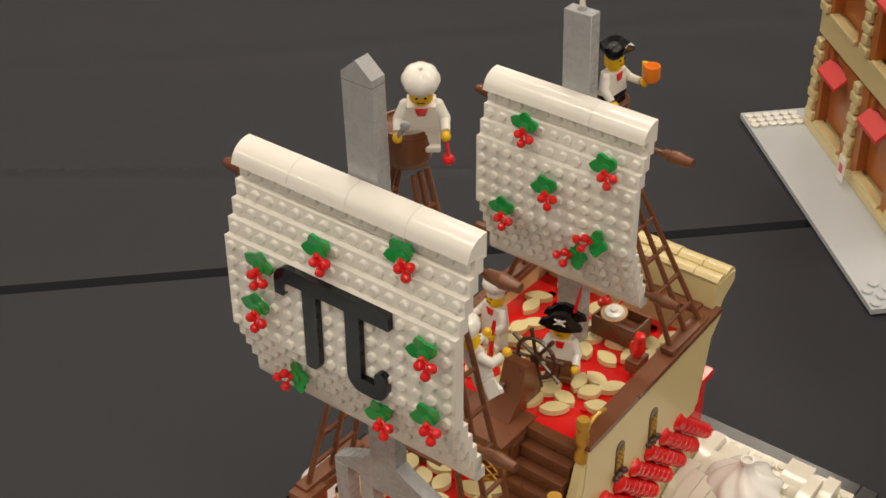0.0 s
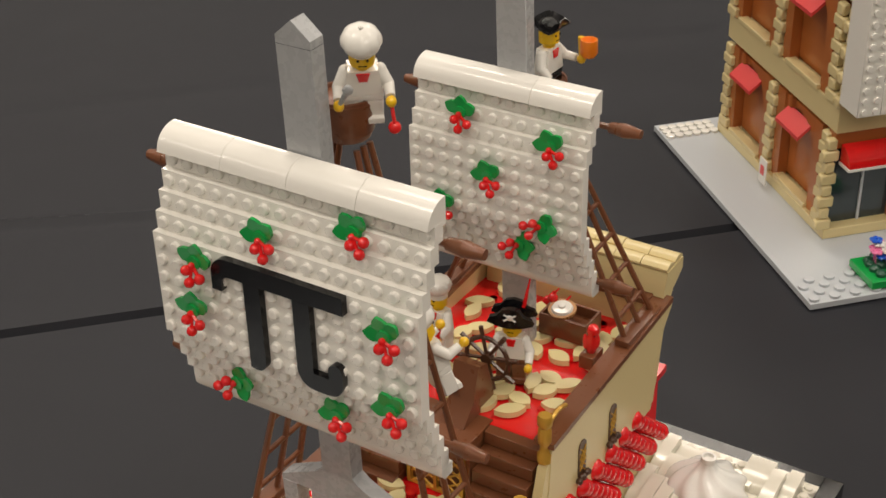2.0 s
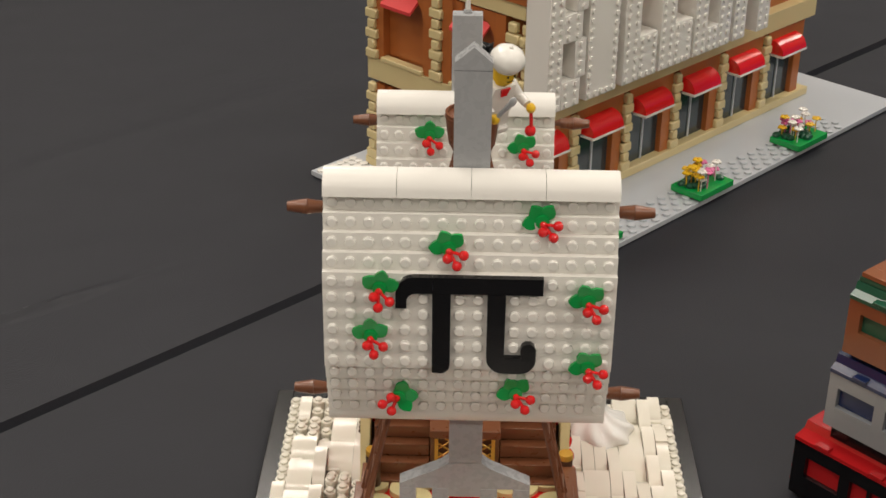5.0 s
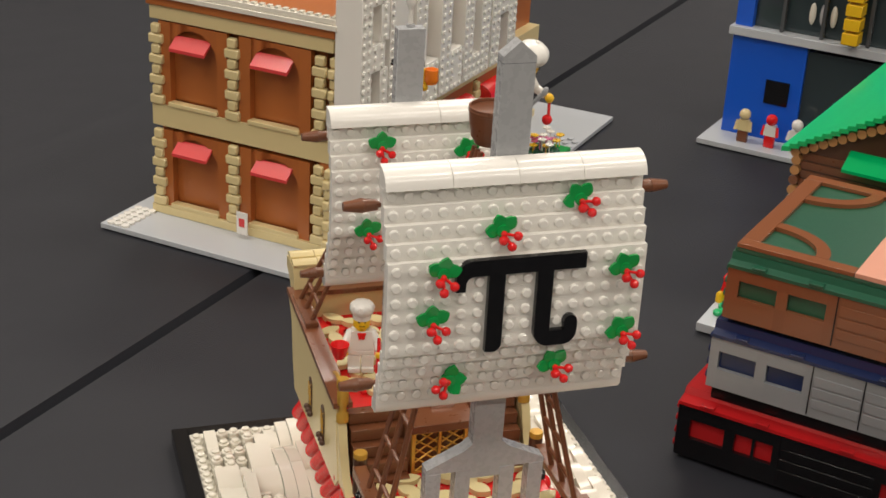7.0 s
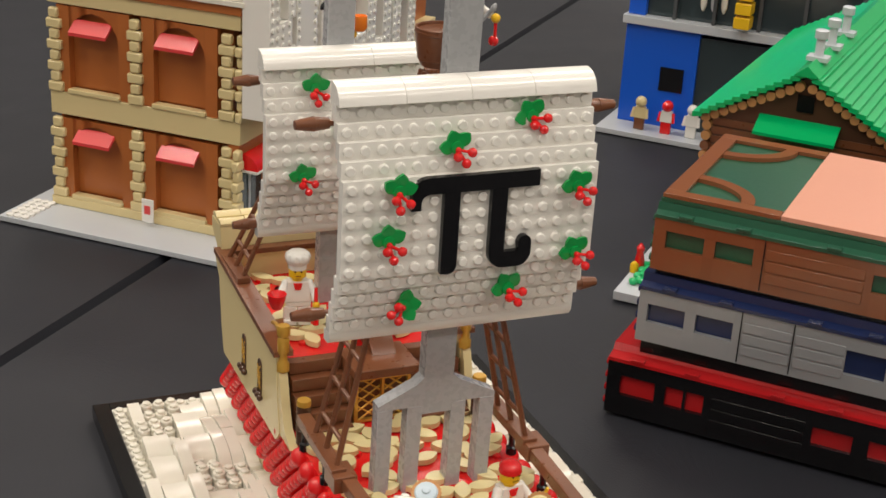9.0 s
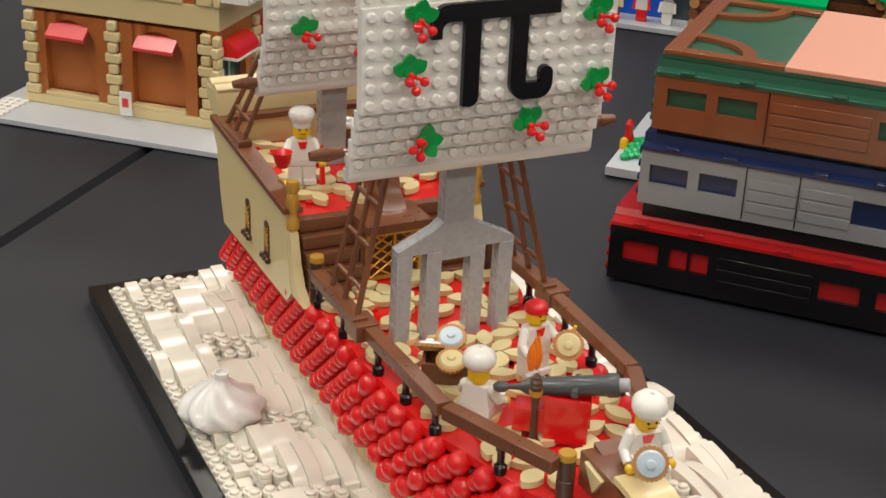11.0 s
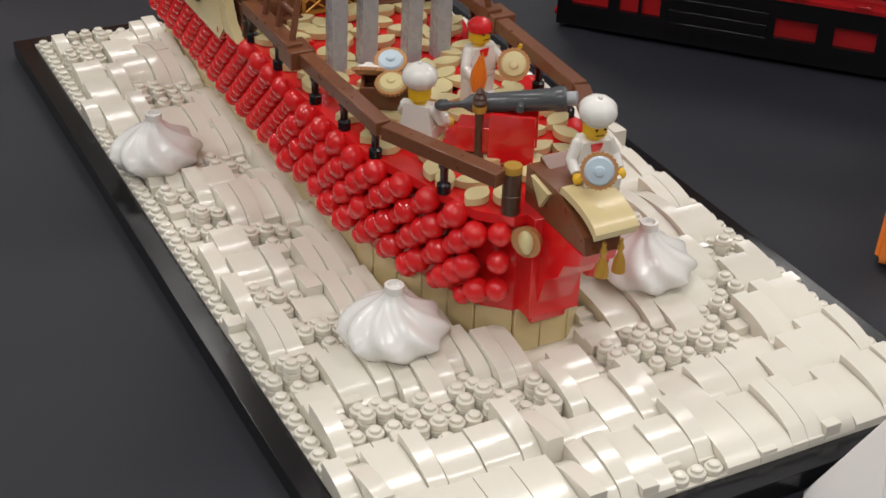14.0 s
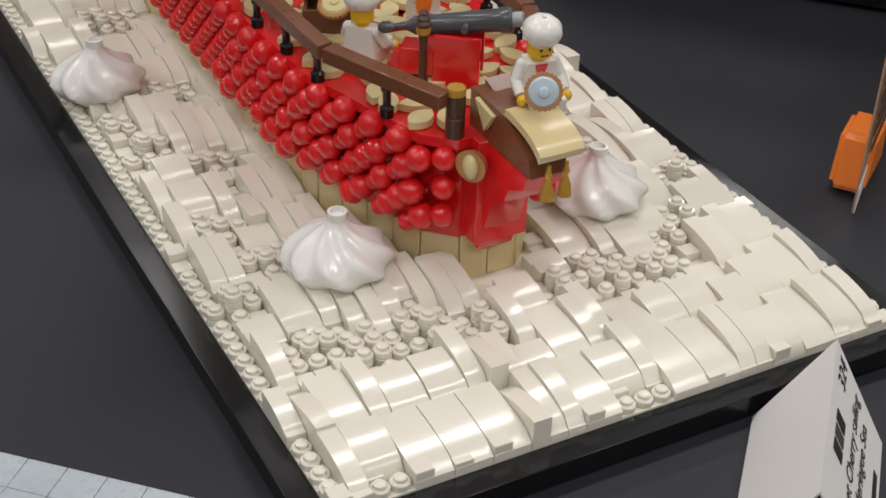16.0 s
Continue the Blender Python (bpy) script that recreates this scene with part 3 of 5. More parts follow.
def pi_sign():
    z0 = 0.2650
    bm = B()

    def slab(pts):
        prism(bm, pts, 0.0001, 0.0033, Matrix.Translation((0, 0, z0)) @ XZ)
    r = lambda cx, cz, rad, a0, a1, n=6: [(cx + rad * math.cos(radians(a0 + (a1 - a0) * k / n)), cz + rad * math.sin(radians(a0 + (a1 - a0) * k / n))) for k in range(n + 1)]
    slab(r(-0.024, -0.004, 0.008, 90, 180) + [(-0.032, -0.0115), (-0.0272, -0.0115)] + r(-0.0232, -0.008, 0.004, 180, 90, 4) + [(-0.016, -0.004), (-0.016, 0.004)])
    slab([(-0.0159, -0.004), (0.032, -0.004), (0.032, 0.004), (-0.0159, 0.004)])
    slab([(-0.016, -0.0041)] + [(-0.016, -0.044)] + r(-0.0125, -0.040, 0.0045, 270, 360, 4) + [(-0.008, -0.0041)])
    slab([(0.008, -0.0041), (0.008, -0.036)] + r(0.016, -0.036, 0.008, 180, 270) + [(0.0159, -0.036), (0.016, -0.0041)])
    slab([(0.0160, -0.044)] + r(0.023, -0.037, 0.0070, 270, 360) + [(0.030, -0.033)] + r(0.0265, -0.032, 0.0035, 0, 180, 5) + [(0.0235, -0.0360), (0.0160, -0.0360)])
    part("pi_letter", bm, BLACK, sail1, "glossy black letter pi")


pi_sign()
for c, r_, a, f in ((2.4, 0.1, 0.35, 1), (1.9, 3.1, 0.1, 1), (13.7, 0.7, -0.2, 1), (13.9, 4.9, -0.3, 1), (6.1, -2.0, -0.2, 1), (11.1, -3.3, -0.4, 1)):
    yy = -0.0017 if r_ >= -0.4 else (PL * round(-r_ + 0.3) - 0.0017)
    sprig(sail1, (c - 7.25) * U, yy, 0.2650 - r_ * U, a, f)
for c, r_, a in ((3.4, 7.7, 1.6), (10.0, 7.2, -0.3)):
    sprig(sail1, (c - 7.25) * U, PL * (r_ - 5.2) - 0.0017, 0.2650 - r_ * U, a)
Z2 = 0.2465
for c, r_, a in ((3.6, -1.8, 0.2), (9.9, -1.2, -0.2), (5.9, 1.6, -0.2), (2.6, 4.4, 0.0), (9.6, 4.0, 1.9), (7.6, 6.3, 1.7)):
    off = 0 if 0 <= r_ < 5 else (PL * (r_ - 4) if r_ >= 5 else PL * round(-r_))
    sprig(sail2, (c - 6) * U, 0.1680 + off - 0.0017, Z2 - r_ * U, a)


def yard(y, z, hw):
    bm = B()
    cone(bm, (-hw - 0.004, y, z), (hw + 0.004, y, z), 0.0016, 0.0016, 8)
    for s in (-1, 1):
        cone(bm, (s * (hw + 0.0005), y, z), (s * (hw + 0.0075), y, z), 0.0026, 0.0034, 12)
        cone(bm, (s * (hw + 0.0076), y, z), (s * (hw + 0.0165), y, z), 0.0036, 0.0022, 12)
    part("yard", bm, BROWN, ship, "brown yard with conical ends")


yard(0.0205, 0.2905, 0.064)
yard(0.0205, 0.1965, 0.064)
yard(0.1870, 0.2625, 0.048)
yard(0.1870, 0.1770, 0.048)


def shroud(s, feet, head, n):
    """A rope ladder: three poles that draw together, with rungs."""
    e = thing("rope_ladder", "", "")
    e.parent = ship
    e["label"] = "brown rope ladder"
    heads = [Vector((s * (head[0]), head[1] + (k - 1) * 0.0045, head[2])) for k in range(3)]
    ft = [Vector((s * f[0], f[1], f[2])) for f in feet]
    for a, b in zip(ft, heads):
        bm = B(); cone(bm, a, b, 0.0016, 0.0014, 8); part("pole", bm, BROWN, e)
    for k in range(n):
        t = (k + 0.7) / (n + 0.5)
        bm = B(); cone(bm, ft[0].lerp(heads[0], t), ft[2].lerp(heads[2], t), 0.0013, 0.0013, 8); part("rung", bm, BROWN, e)
    bm = B(); box(bm, *sorted((s * (feet[0][0] - 0.004), s * (feet[0][0] + 0.004))), min(f[1] for f in feet) - 0.005, max(f[1] for f in feet) + 0.005, feet[0][2] - 0.0005, feet[0][2] + 0.003, 0.0003); part("foot_plate", bm, BROWN, e)


for s in (-1, 1):
    shroud(s, ((0.0530, 0.028, RZ + 0.0045), (0.0530, 0.046, RZ + 0.0045), (0.0530, 0.063, RZ + 0.0045)), (0.0070, 0.0500, 0.3030), 9)
    shroud(s, ((0.0545, 0.203, 0.1350), (0.0545, 0.219, 0.1360), (0.0545, 0.233, 0.1370)), (0.0070, 0.2060, 0.2490), 6)


def crow_nest(y, z):
    e = thing("crow_nest", "", "")
    e.parent = ship
    e["label"] = "brown barrel lookout"
    bm = B()
    lathe(bm, [(0.0088, z), (0.0106, z + 0.004), (0.0117, z + 0.011), (0.0122, z + 0.0185), (0.0112, z + 0.0185), (0.0098, z + 0.005), (0.0005, z + 0.0045)], (0, y, 0), 20)
    part("barrel", bm, BROWN, e)
    bm = B()
    for zz, r in ((z + 0.003, 0.0105), (z + 0.0155, 0.0123)):
        lathe(bm, [(r - 0.0004, zz), (r, zz + 0.0002), (r + 0.0001, zz + 0.0014), (r - 0.0004, zz + 0.0016)], (0, y, 0), 20)
    part("hoop", bm, BROWN, e)


crow_nest(0.0505, 0.3060)
crow_nest(0.2105, 0.2490)

# ---- toy figures (each one plain mesh) ----
DECK_SHIFT = Matrix.Translation((0.002, 0.0, 0.0045))
FIGMATS = [WHITE, YELLOW, BLACK, RED, BROWN, GREY, ORANGE]


def figure(label, m, hat, legs=0, seated=False, arms=(0.9, 0.6), hold=(), item=None, extra=None):
    """A toy figure 40 mm high, facing -y: legs, torso, arms, head and hat in one mesh."""
    bm = B()
    if seated:
        for x in (-0.0040, 0.0040):
            box(bm, x - 0.0037, x + 0.0037, -0.0115, 0.0035, 0.0095, 0.0165, 0.0006, mi=legs)
            box(bm, x - 0.0037, x + 0.0037, -0.0155, -0.0115, 0.0085, 0.0165, 0.0005, mi=legs)
    else:
        for x in (-0.0040, 0.0040):
            box(bm, x - 0.0037, x + 0.0037, -0.0035, 0.0035, 0.0, 0.0110, 0.0006, mi=legs)
            box(bm, x - 0.0037, x + 0.0037, -0.0055, -0.0030, 0.0, 0.0032, 0.0004, mi=legs)
    box(bm, -0.0078, 0.0078, -0.0036, 0.0036, 0.0110, 0.0140, 0.0005, mi=legs)
    vs = prism(bm, [(-0.0078, 0.0), (0.0078, 0.0), (0.0058, 0.0125), (-0.0058, 0.0125)], -0.0036, 0.0036, Matrix.Translation((0, 0, 0.0141)) @ XZ)
    prism(bm, [(-0.0016, 0.0), (0.0016, 0.0), (0.0026, 0.004), (-0.0026, 0.004)], 0.0036, 0.0042, Matrix.Translation((0, 0, 0.0218)) @ XZ, mi=3)
    cone(bm, (0, 0, 0.0266), (0, 0, 0.0285), 0.0030, 0.0030, 12, 1)
    lathe(bm, [(0.0036, 0.0282), (0.0050, 0.0292), (0.0051, 0.0340), (0.0046, 0.0362), (0.0025, 0.0366)], seg=16, mi=1)
    for x in (-0.0018, 0.0018):
        ball(bm, (x, -0.0049, 0.0334), 0.0006, u=6, v=4, mi=2)
    box(bm, -0.0016, 0.0016, -0.0052, -0.0046, 0.0306, 0.0309, mi=2)
    hands_at = []
    for s, a in zip((-1, 1), arms):
        sh = Vector((s * 0.0066, 0, 0.0243))
        el = sh + Vector((s * 0.0030, -0.0035 * math.sin(a), -0.0060 * math.cos(a * 0.5)))
        wr = el + Vector((s * 0.0002, -0.0065 * math.sin(a + 0.3), -0.0055 * math.cos(a + 0.2)))
        ball(bm, sh, 0.0027, u=10, v=6)
        cone(bm, sh, el, 0.0026, 0.0024, 10)
        ball(bm, el, 0.0024, u=10, v=6)
        cone(bm, el, wr, 0.0023, 0.0020, 10)
        tip = wr + (wr - el).normalized() * 0.0026
        ball(bm, tip, 0.0024, 0.9, 1.0, 1.0, u=10, v=6, mi=1)
        hands_at.append(tip)
    if hat == "chef":
        lathe(bm, [(0.0053, 0.0340), (0.0054, 0.0368), (0.0066, 0.0380), (0.0073, 0.0405), (0.0066, 0.0432), (0.0042, 0.0447), (0.0010, 0.0450)], seg=18)
        for k in range(9):
            a = 2 * math.pi * k / 9
            ball(bm, (0.0042 * math.cos(a), 0.0042 * math.sin(a), 0.0410), 0.0034, 1, 1, 1.05, u=8, v=6)
    elif hat == "puff":
        vs = ball(bm, (0, 0.0003, 0.0392), 0.0076, 1.05, 1.05, 0.80, u=40, v=14)
        for v in vs:
            a, r = math.atan2(v.co.y - 0.0003, v.co.x), math.hypot(v.co.x, v.co.y - 0.0003)
            k = 1 - 0.085 * (1 - abs(math.cos(4 * a))) ** 2 * min(1.0, r / 0.004)
            v.co.x, v.co.y = v.co.x * k, 0.0003 + (v.co.y - 0.0003) * k
        ball(bm, (0, 0.0003, 0.0452), 0.0011, u=8, v=5)
        lathe(bm, [(0.0054, 0.0345), (0.0055, 0.0370), (0.0050, 0.0372)], seg=16)
    elif hat == "tricorn":
        ball(bm, (0, 0, 0.0370), 0.0055, 1, 1, 0.8, mi=2)
        n = 24
        rim = []
        for k in range(n):
            a = 2 * math.pi * k / n
            r = 0.0092 + 0.0018 * math.cos(3 * a + math.pi / 2)
            up = 0.0030 - 0.0022 * math.cos(3 * a + math.pi / 2)
            rim.append((Vector((0.0050 * math.cos(a), 0.0050 * math.sin(a), 0.0352)), Vector((r * math.cos(a), r * math.sin(a), 0.0358 + up))))
        for k in range(n):
            (a0, b0), (a1, b1) = rim[k], rim[(k + 1) % n]
            t = Vector((0, 0, 0.0011))
            q = [bm.verts.new(p) for p in (a0, b0, b1, a1, a0 + t, b0 + t, b1 + t, a1 + t)]
            for idx in ((0, 1, 2, 3), (7, 6, 5, 4), (1, 5, 6, 2), (0, 3, 7, 4)):
                f = bm.faces.new([q[i] for i in idx])
                f.material_index = 2
    elif hat == "bicorn":
        pts = [(-0.0118, 0.0022), (-0.0105, 0.0052), (-0.0070, 0.0064), (-0.0040, 0.0098), (0.0, 0.0108), (0.0040, 0.0098), (0.0070, 0.0064), (0.0105, 0.0052), (0.0118, 0.0022), (0.0060, 0.0), (0.0, -0.0008), (-0.0060, 0.0)]
        prism(bm, pts, 0.0035, 0.0062, Matrix.Translation((0, 0, 0.0345)) @ XZ, mi=2)
        prism(bm, pts, -0.0058, -0.0035, Matrix.Translation((0, 0, 0.0345)) @ XZ, mi=2)
        ball(bm, (0, 0, 0.0385), 0.0056, 1, 1, 0.8, mi=2)
        ball(bm, (0, -0.0063, 0.0402), 0.0017, 1, 0.4, 1, u=10, v=6)
        for d in (-1, 1):
            cone(bm, (-0.003, -0.0064, 0.0402 - d * 0.0018), (0.003, -0.0064, 0.0402 + d * 0.0018), 0.0005, 0.0005, 5)
        cone(bm, (0.005, 0.004, 0.041), (0.0075, 0.007, 0.056), 0.0012, 0.0004, 6, 3)
    elif hat == "bandana":
        ball(bm, (0, 0, 0.0358), 0.0056, 1.02, 1.02, 0.75, mi=3)
        lathe(bm, [(0.0056, 0.0338), (0.0059, 0.0345), (0.0056, 0.0356)], seg=16, mi=3)
        ball(bm, (0.0, 0.0058, 0.0345), 0.0022, mi=3)
    h0, h1 = hands_at
    if item == "spoons":
        cone(bm, h0, h0 + Vector((0.003, -0.003, 0.010)), 0.0009, 0.0012, 8, 5)
        ball(bm, h0 + Vector((0.0035, -0.0035, 0.0115)), 0.0026, 0.8, 0.5, 1, mi=5)
        cone(bm, h1, h1 + Vector((0.001, -0.003, -0.009)), 0.0008, 0.0008, 8, 3)
        ball(bm, h1 + Vector((0.001, -0.003, -0.011)), 0.0026, mi=3)
    elif item == "mug":
        lathe(bm, [(0.0030, 0), (0.0044, 0.002), (0.0042, 0.009), (0.0036, 0.009), (0.001, 0.003)], h1 + Vector((0, -0.004, 0.002)), 12, 6)
        cone(bm, h1 + Vector((0, 0, -0.002)), h1 + Vector((0.001, 0.001, 0.011)), 0.0010, 0.0016, 8, 1)
    elif item == "cup":
        lathe(bm, [(0.0028, -0.001), (0.0046, 0.003), (0.0056, 0.008), (0.0050, 0.008), (0.0010, 0.001)], h0 + Vector((-0.003, -0.004, 0.0)), 16, 3)
        cone(bm, h1, h1 + Vector((0, -0.001, -0.012)), 0.0014, 0.0018, 8, 3)
        cone(bm, h1, h1 + Vector((0, 0.002, 0.010)), 0.0013, 0.0010, 8, 3)
    elif item == "knife":
        cone(bm, h1, h1 + Vector((0.002, -0.003, 0.011)), 0.0016, 0.0008, 8, 1)
        for k in range(3):
            lathe(bm, [(0.0014, -0.002), (0.0026, 0.003), (0.0020, 0.008), (0.0003, 0.012 + 0.002 * k)], h0 + Vector((0.0018 * (k - 1), -0.002, -0.001 * abs(k - 1))), 8, 6)
    elif item == "cone":
        lathe(bm, [(0.0010, -0.006), (0.0022, 0.002), (0.0032, 0.007), (0.0027, 0.0072), (0.0006, 0.002)], h1 + Vector((0, -0.002, 0)), 12, 4)
    me = mesh_of("toy_figure", bm, FIGMATS)
    return thing("toy_figure", label, "toy figure", m, "toy crew of the ship", data=me)


figure("toy chef with white hat and spoons in the barrel lookout", pose(0.0065, 0.0525, 0.3155, 20, 0, 38), "puff", item="spoons", arms=(1.2, 1.3))
figure("toy pirate with black tricorn hat holding an orange mug", pose(0.0035, 0.2100, 0.2585, 0, 0, 88), "tricorn", legs=2, item="mug", arms=(0.5, 1.3))
figure("toy captain with black hat and brown legs at the wheel", pose(0.0110, 0.1620, 0.1220, 0, 0, 18), "bicorn", legs=4, arms=(0.7, 0.6))
figure("toy chef in white with red bowl on the upper deck", pose(-0.0330, 0.1620, 0.1235, 0, 0, -12), "chef", item="cup", arms=(1.1, 0.9))
figure("white toy cook climbing the rope ladder", pose(0.0300, 0.0690, 0.1820, -14, 8, 152), "puff", arms=(1.6, 1.7))
figure("toy cook with round white hat beside the pie crate", DECK_SHIFT @ pose(-0.0265, -0.0500, 0.0736, 0, 0, 128), "puff", seated=True, item="cone", arms=(0.8, 1.3))
figure("toy cook with red bandana and a yellow knife", DECK_SHIFT @ pose(0.0165, -0.0240, 0.0829, 0, 0, 12), "bandana", item="knife", arms=(0.7, 1.2))
figure("toy chef sitting over the bow with a pie", DECK_SHIFT @ pose(0.0110, -0.1270, 0.0880, 10, 0, -8), "puff", seated=True, arms=(0.9, 0.7))


def pie(m, fill, label="toy pie with crimped crust"):
    e = thing("pie", label, "pie", m, "toy pies")
    bm = B()
    n = 24
    pts = []
    for k in range(n * 2):
        a = math.pi * k / n
        r = 0.0078 if k % 2 else 0.0072
        pts.append((r * math.cos(a), r * math.sin(a)))
    prism(bm, pts, 0.0018, 0.0034)
    lathe(bm, [(0.0050, 0.0), (0.0068, 0.0019)], seg=20)
    part("crust", bm, BISCUIT, e)
    bm = B()
    lathe(bm, [(0.0060, 0.0034), (0.0052, 0.0046), (0.0022, 0.0050), (0.0018, 0.0060), (0.0004, 0.0063)], seg=18)
    part("filling", bm, fill, e)
    return e


pie(DECK_SHIFT @ pose(0.0030, -0.1480, 0.1090, 70, 0, -30), PIEBLUE, "pale blue toy pie held by the bow chef")
pie(DECK_SHIFT @ pose(0.0265, -0.0390, 0.1040, 66, 0, -30), CHEESE, "pale yellow toy pie held by the cook")
pie(DECK_SHIFT @ pose(-0.0190, -0.0050, 0.0980, 28, 0, -30), PIEBLUE, "pale blue toy pie on the crate")
pie(DECK_SHIFT @ pose(-0.0310, -0.0060, 0.0950, -26, 16, 0), WHITE, "white cream toy pie leaning on the crate")
pie(DECK_SHIFT @ pose(-0.0260, -0.0210, 0.0945, 12, -18, 20), CHEESE, "golden toy pie on the crate")
pie(pose(0.0140, 0.2105, 0.1345, 10, 0, 0), WHITE, "white cream toy pie on the chest")


def crate(name, label, cat, m, w, d, h):
    e = thing(name, label, cat, m)
    t = 0.0016
    for nm, c in (("front_panel", (-w, w, -d, -d + t, 0, h)), ("back_panel", (-w, w, d - t, d, 0, h)), ("side_panel", (-w, -w + t, -d + t, d - t, 0, h)), ("side_panel", (w - t, w, -d + t, d - t, 0, h)), ("bottom", (-w + t, w - t, -d + t, d - t, 0, h * 0.55))):
        bm = B(); box(bm, *c, 0.0002); part(nm, bm, BROWN, e)
    return e


crate("crate", "reddish-brown toy crate filled with pies", "crate", DECK_SHIFT @ pose(-0.0240, -0.0120, 0.0829, 0, 0, -28), 0.012, 0.009, 0.0110)
crate("crate", "reddish-brown open toy chest on the upper deck", "chest", pose(0.0180, 0.2115, 0.1235, 0, 0, 0), 0.014, 0.009, 0.0125)
for x, y, z in ((0.006, 0.2145, 0.1445), (0.012, 0.2165, 0.1405), (0.002, 0.2165, 0.1405)):
    bm = B(); ball(bm, (0, 0, 0), 0.0028); cone(bm, (0, 0, 0.002), (0.003, 0.001, 0.006), 0.0006, 0.0006, 6)
    thing("toy_cherry", "red toy cherry on the chest", "cherry", Matrix.Translation((x, y, z - 0.005)), "chest cherries", data=mesh_of("toy_cherry", bm, RED))
for k in range(4):
    bm = B(); ball(bm, (0, 0, 0), 0.0024)
    thing("toy_cherry", "red toy cherry among the pies", "cherry", DECK_SHIFT @ Matrix.Translation((-0.0180 + 0.004 * (k % 2), -0.0190 - 0.004 * (k // 2), 0.0985)), "crate cherries", data=mesh_of("toy_cherry", bm, RED))


def parrot():
    bm = B()
    lathe(bm, [(0.0008, -0.004), (0.0024, 0.000), (0.0036, 0.006), (0.0030, 0.010), (0.0024, 0.012), (0.0034, 0.0145), (0.0026, 0.0172), (0.0006, 0.0180)], seg=14, m=Matrix.Rotation(radians(12), 4, "X"))
    for s in (-1, 1):
        ball(bm, (s * 0.0031, 0.0005, 0.0058), 0.0040, 0.35, 0.7, 1.1)
    cone(bm, (0, -0.003, 0.0145), (0, -0.0062, 0.0128), 0.0014, 0.0004, 8, 1)
    cone(bm, (0, 0.001, 0.001), (0, 0.007, -0.005), 0.0020, 0.0010, 8)
    thing("toy_parrot", "red toy parrot on a brown perch", "toy parrot", pose(0.0410, 0.1910, 0.1315, 0, 0, 40), data=mesh_of("toy_parrot", bm, [RED, BLACK]))
    e = thing("perch", "small brown perch brick under the parrot", "perch", pose(0.0410, 0.1910, 0.1235))
    bm = B(); box(bm, -0.004, 0.004, -0.006, 0.006, 0.0, 0.0078, 0.0003); part("block", bm, BROWN, e)


parrot()


def cannon():
    a, b = Vector((-0.0215, -0.0595, 0.1020)), Vector((0.0225, -0.0920, 0.1110))
    d = (b - a).normalized()
    q = d.to_track_quat("Z", "Y").to_matrix().to_4x4()
    L = (b - a).length
    e = thing("toy_cannon", "dark grey toy cannon on red carriage panels", "toy cannon", DECK_SHIFT @ Matrix.Translation(a))
    bm = B()
    lathe(bm, [(0.0012, -0.002), (0.0026, 0.0), (0.0026, 0.003), (0.0012, 0.005), (0.0016, 0.010), (0.0040, 0.014), (0.0046, 0.018), (0.0046, 0.021), (0.0042, 0.022), (0.0050, L - 0.006), (0.0056, L - 0.005), (0.0056, L - 0.001), (0.0048, L), (0.0034, L), (0.0030, L - 0.012)], seg=20, m=q)
    part("barrel", bm, DGREY, e)
    bm = B()
    lathe(bm, [(0.0032, L - 0.004), (0.0032, L + 0.004), (0.0024, L + 0.0045)], seg=14, m=q)
    part("muzzle_plug", bm, GREY, e)
    side = d.cross(Vector((0, 0, 1))).normalized()
    for s in (-1, 1):
        bm = B()
        c = d * 0.033 + side * s * 0.0068
        ang = math.atan2(d.y, d.x)
        box(bm, -0.0100, 0.0100, -0.0010, 0.0010, -0.0238, -0.0010, 0.0003, Matrix.Translation((c.x, c.y, 0.003)) @ Matrix.Rotation(ang, 4, "Z"))
        part("carriage_panel", bm, RED, e)
        bm = B(); p = d * 0.036; cone(bm, p + side * s * 0.004, p + side * s * 0.0086, 0.0017, 0.0017, 10); part("trunnion", bm, DGREY, e)
    bm = B()
    c = d * 0.016
    box(bm, -0.0075, 0.0075, -0.0060, 0.0060, -0.0205, -0.0085, 0.0004, Matrix.Translation(c) @ Matrix.Rotation(math.atan2(d.y, d.x), 4, "Z"))
    part("carriage_block", bm, RED, e)


cannon()


def cone_torch(x, y, z):
    e = thing("ice_cone_torch", "brown swirl on a thin brown stand with gold collar", "toy torch", DECK_SHIFT @ Matrix.Translation((x, y, z)))
    bm = B(); lathe(bm, [(0.0022, 0.0), (0.0016, 0.002), (0.0016, 0.016), (0.0022, 0.022)], seg=10); part("stand", bm, DBROWN, e)
    bm = B(); lathe(bm, [(0.0028, 0.0215), (0.0032, 0.023), (0.0030, 0.0245)], seg=14); part("collar", bm, GOLD, e)
    bm = B()
    lathe(bm, [(0.0028, 0.0245), (0.0034, 0.0262), (0.0026, 0.0275), (0.0029, 0.0285), (0.0018, 0.0300), (0.0020, 0.0308), (0.0005, 0.0325)], seg=14)
    part("swirl", bm, DBROWN, e)


cone_torch(-0.0110, -0.0760, 0.0829)
e = thing("bow_seat", "tilted brown wedge seat behind the prow", "toy seat", DECK_SHIFT @ pose(0.0070, -0.1200, 0.0830))
bm = B(); prism(bm, [(0.008, 0.0), (0.008, 0.0155), (-0.004, 0.0115), (-0.0075, 0.0130), (-0.0075, 0.0)], -0.0085, 0.0085, YZ); part("wedge", bm, BROWN, e)

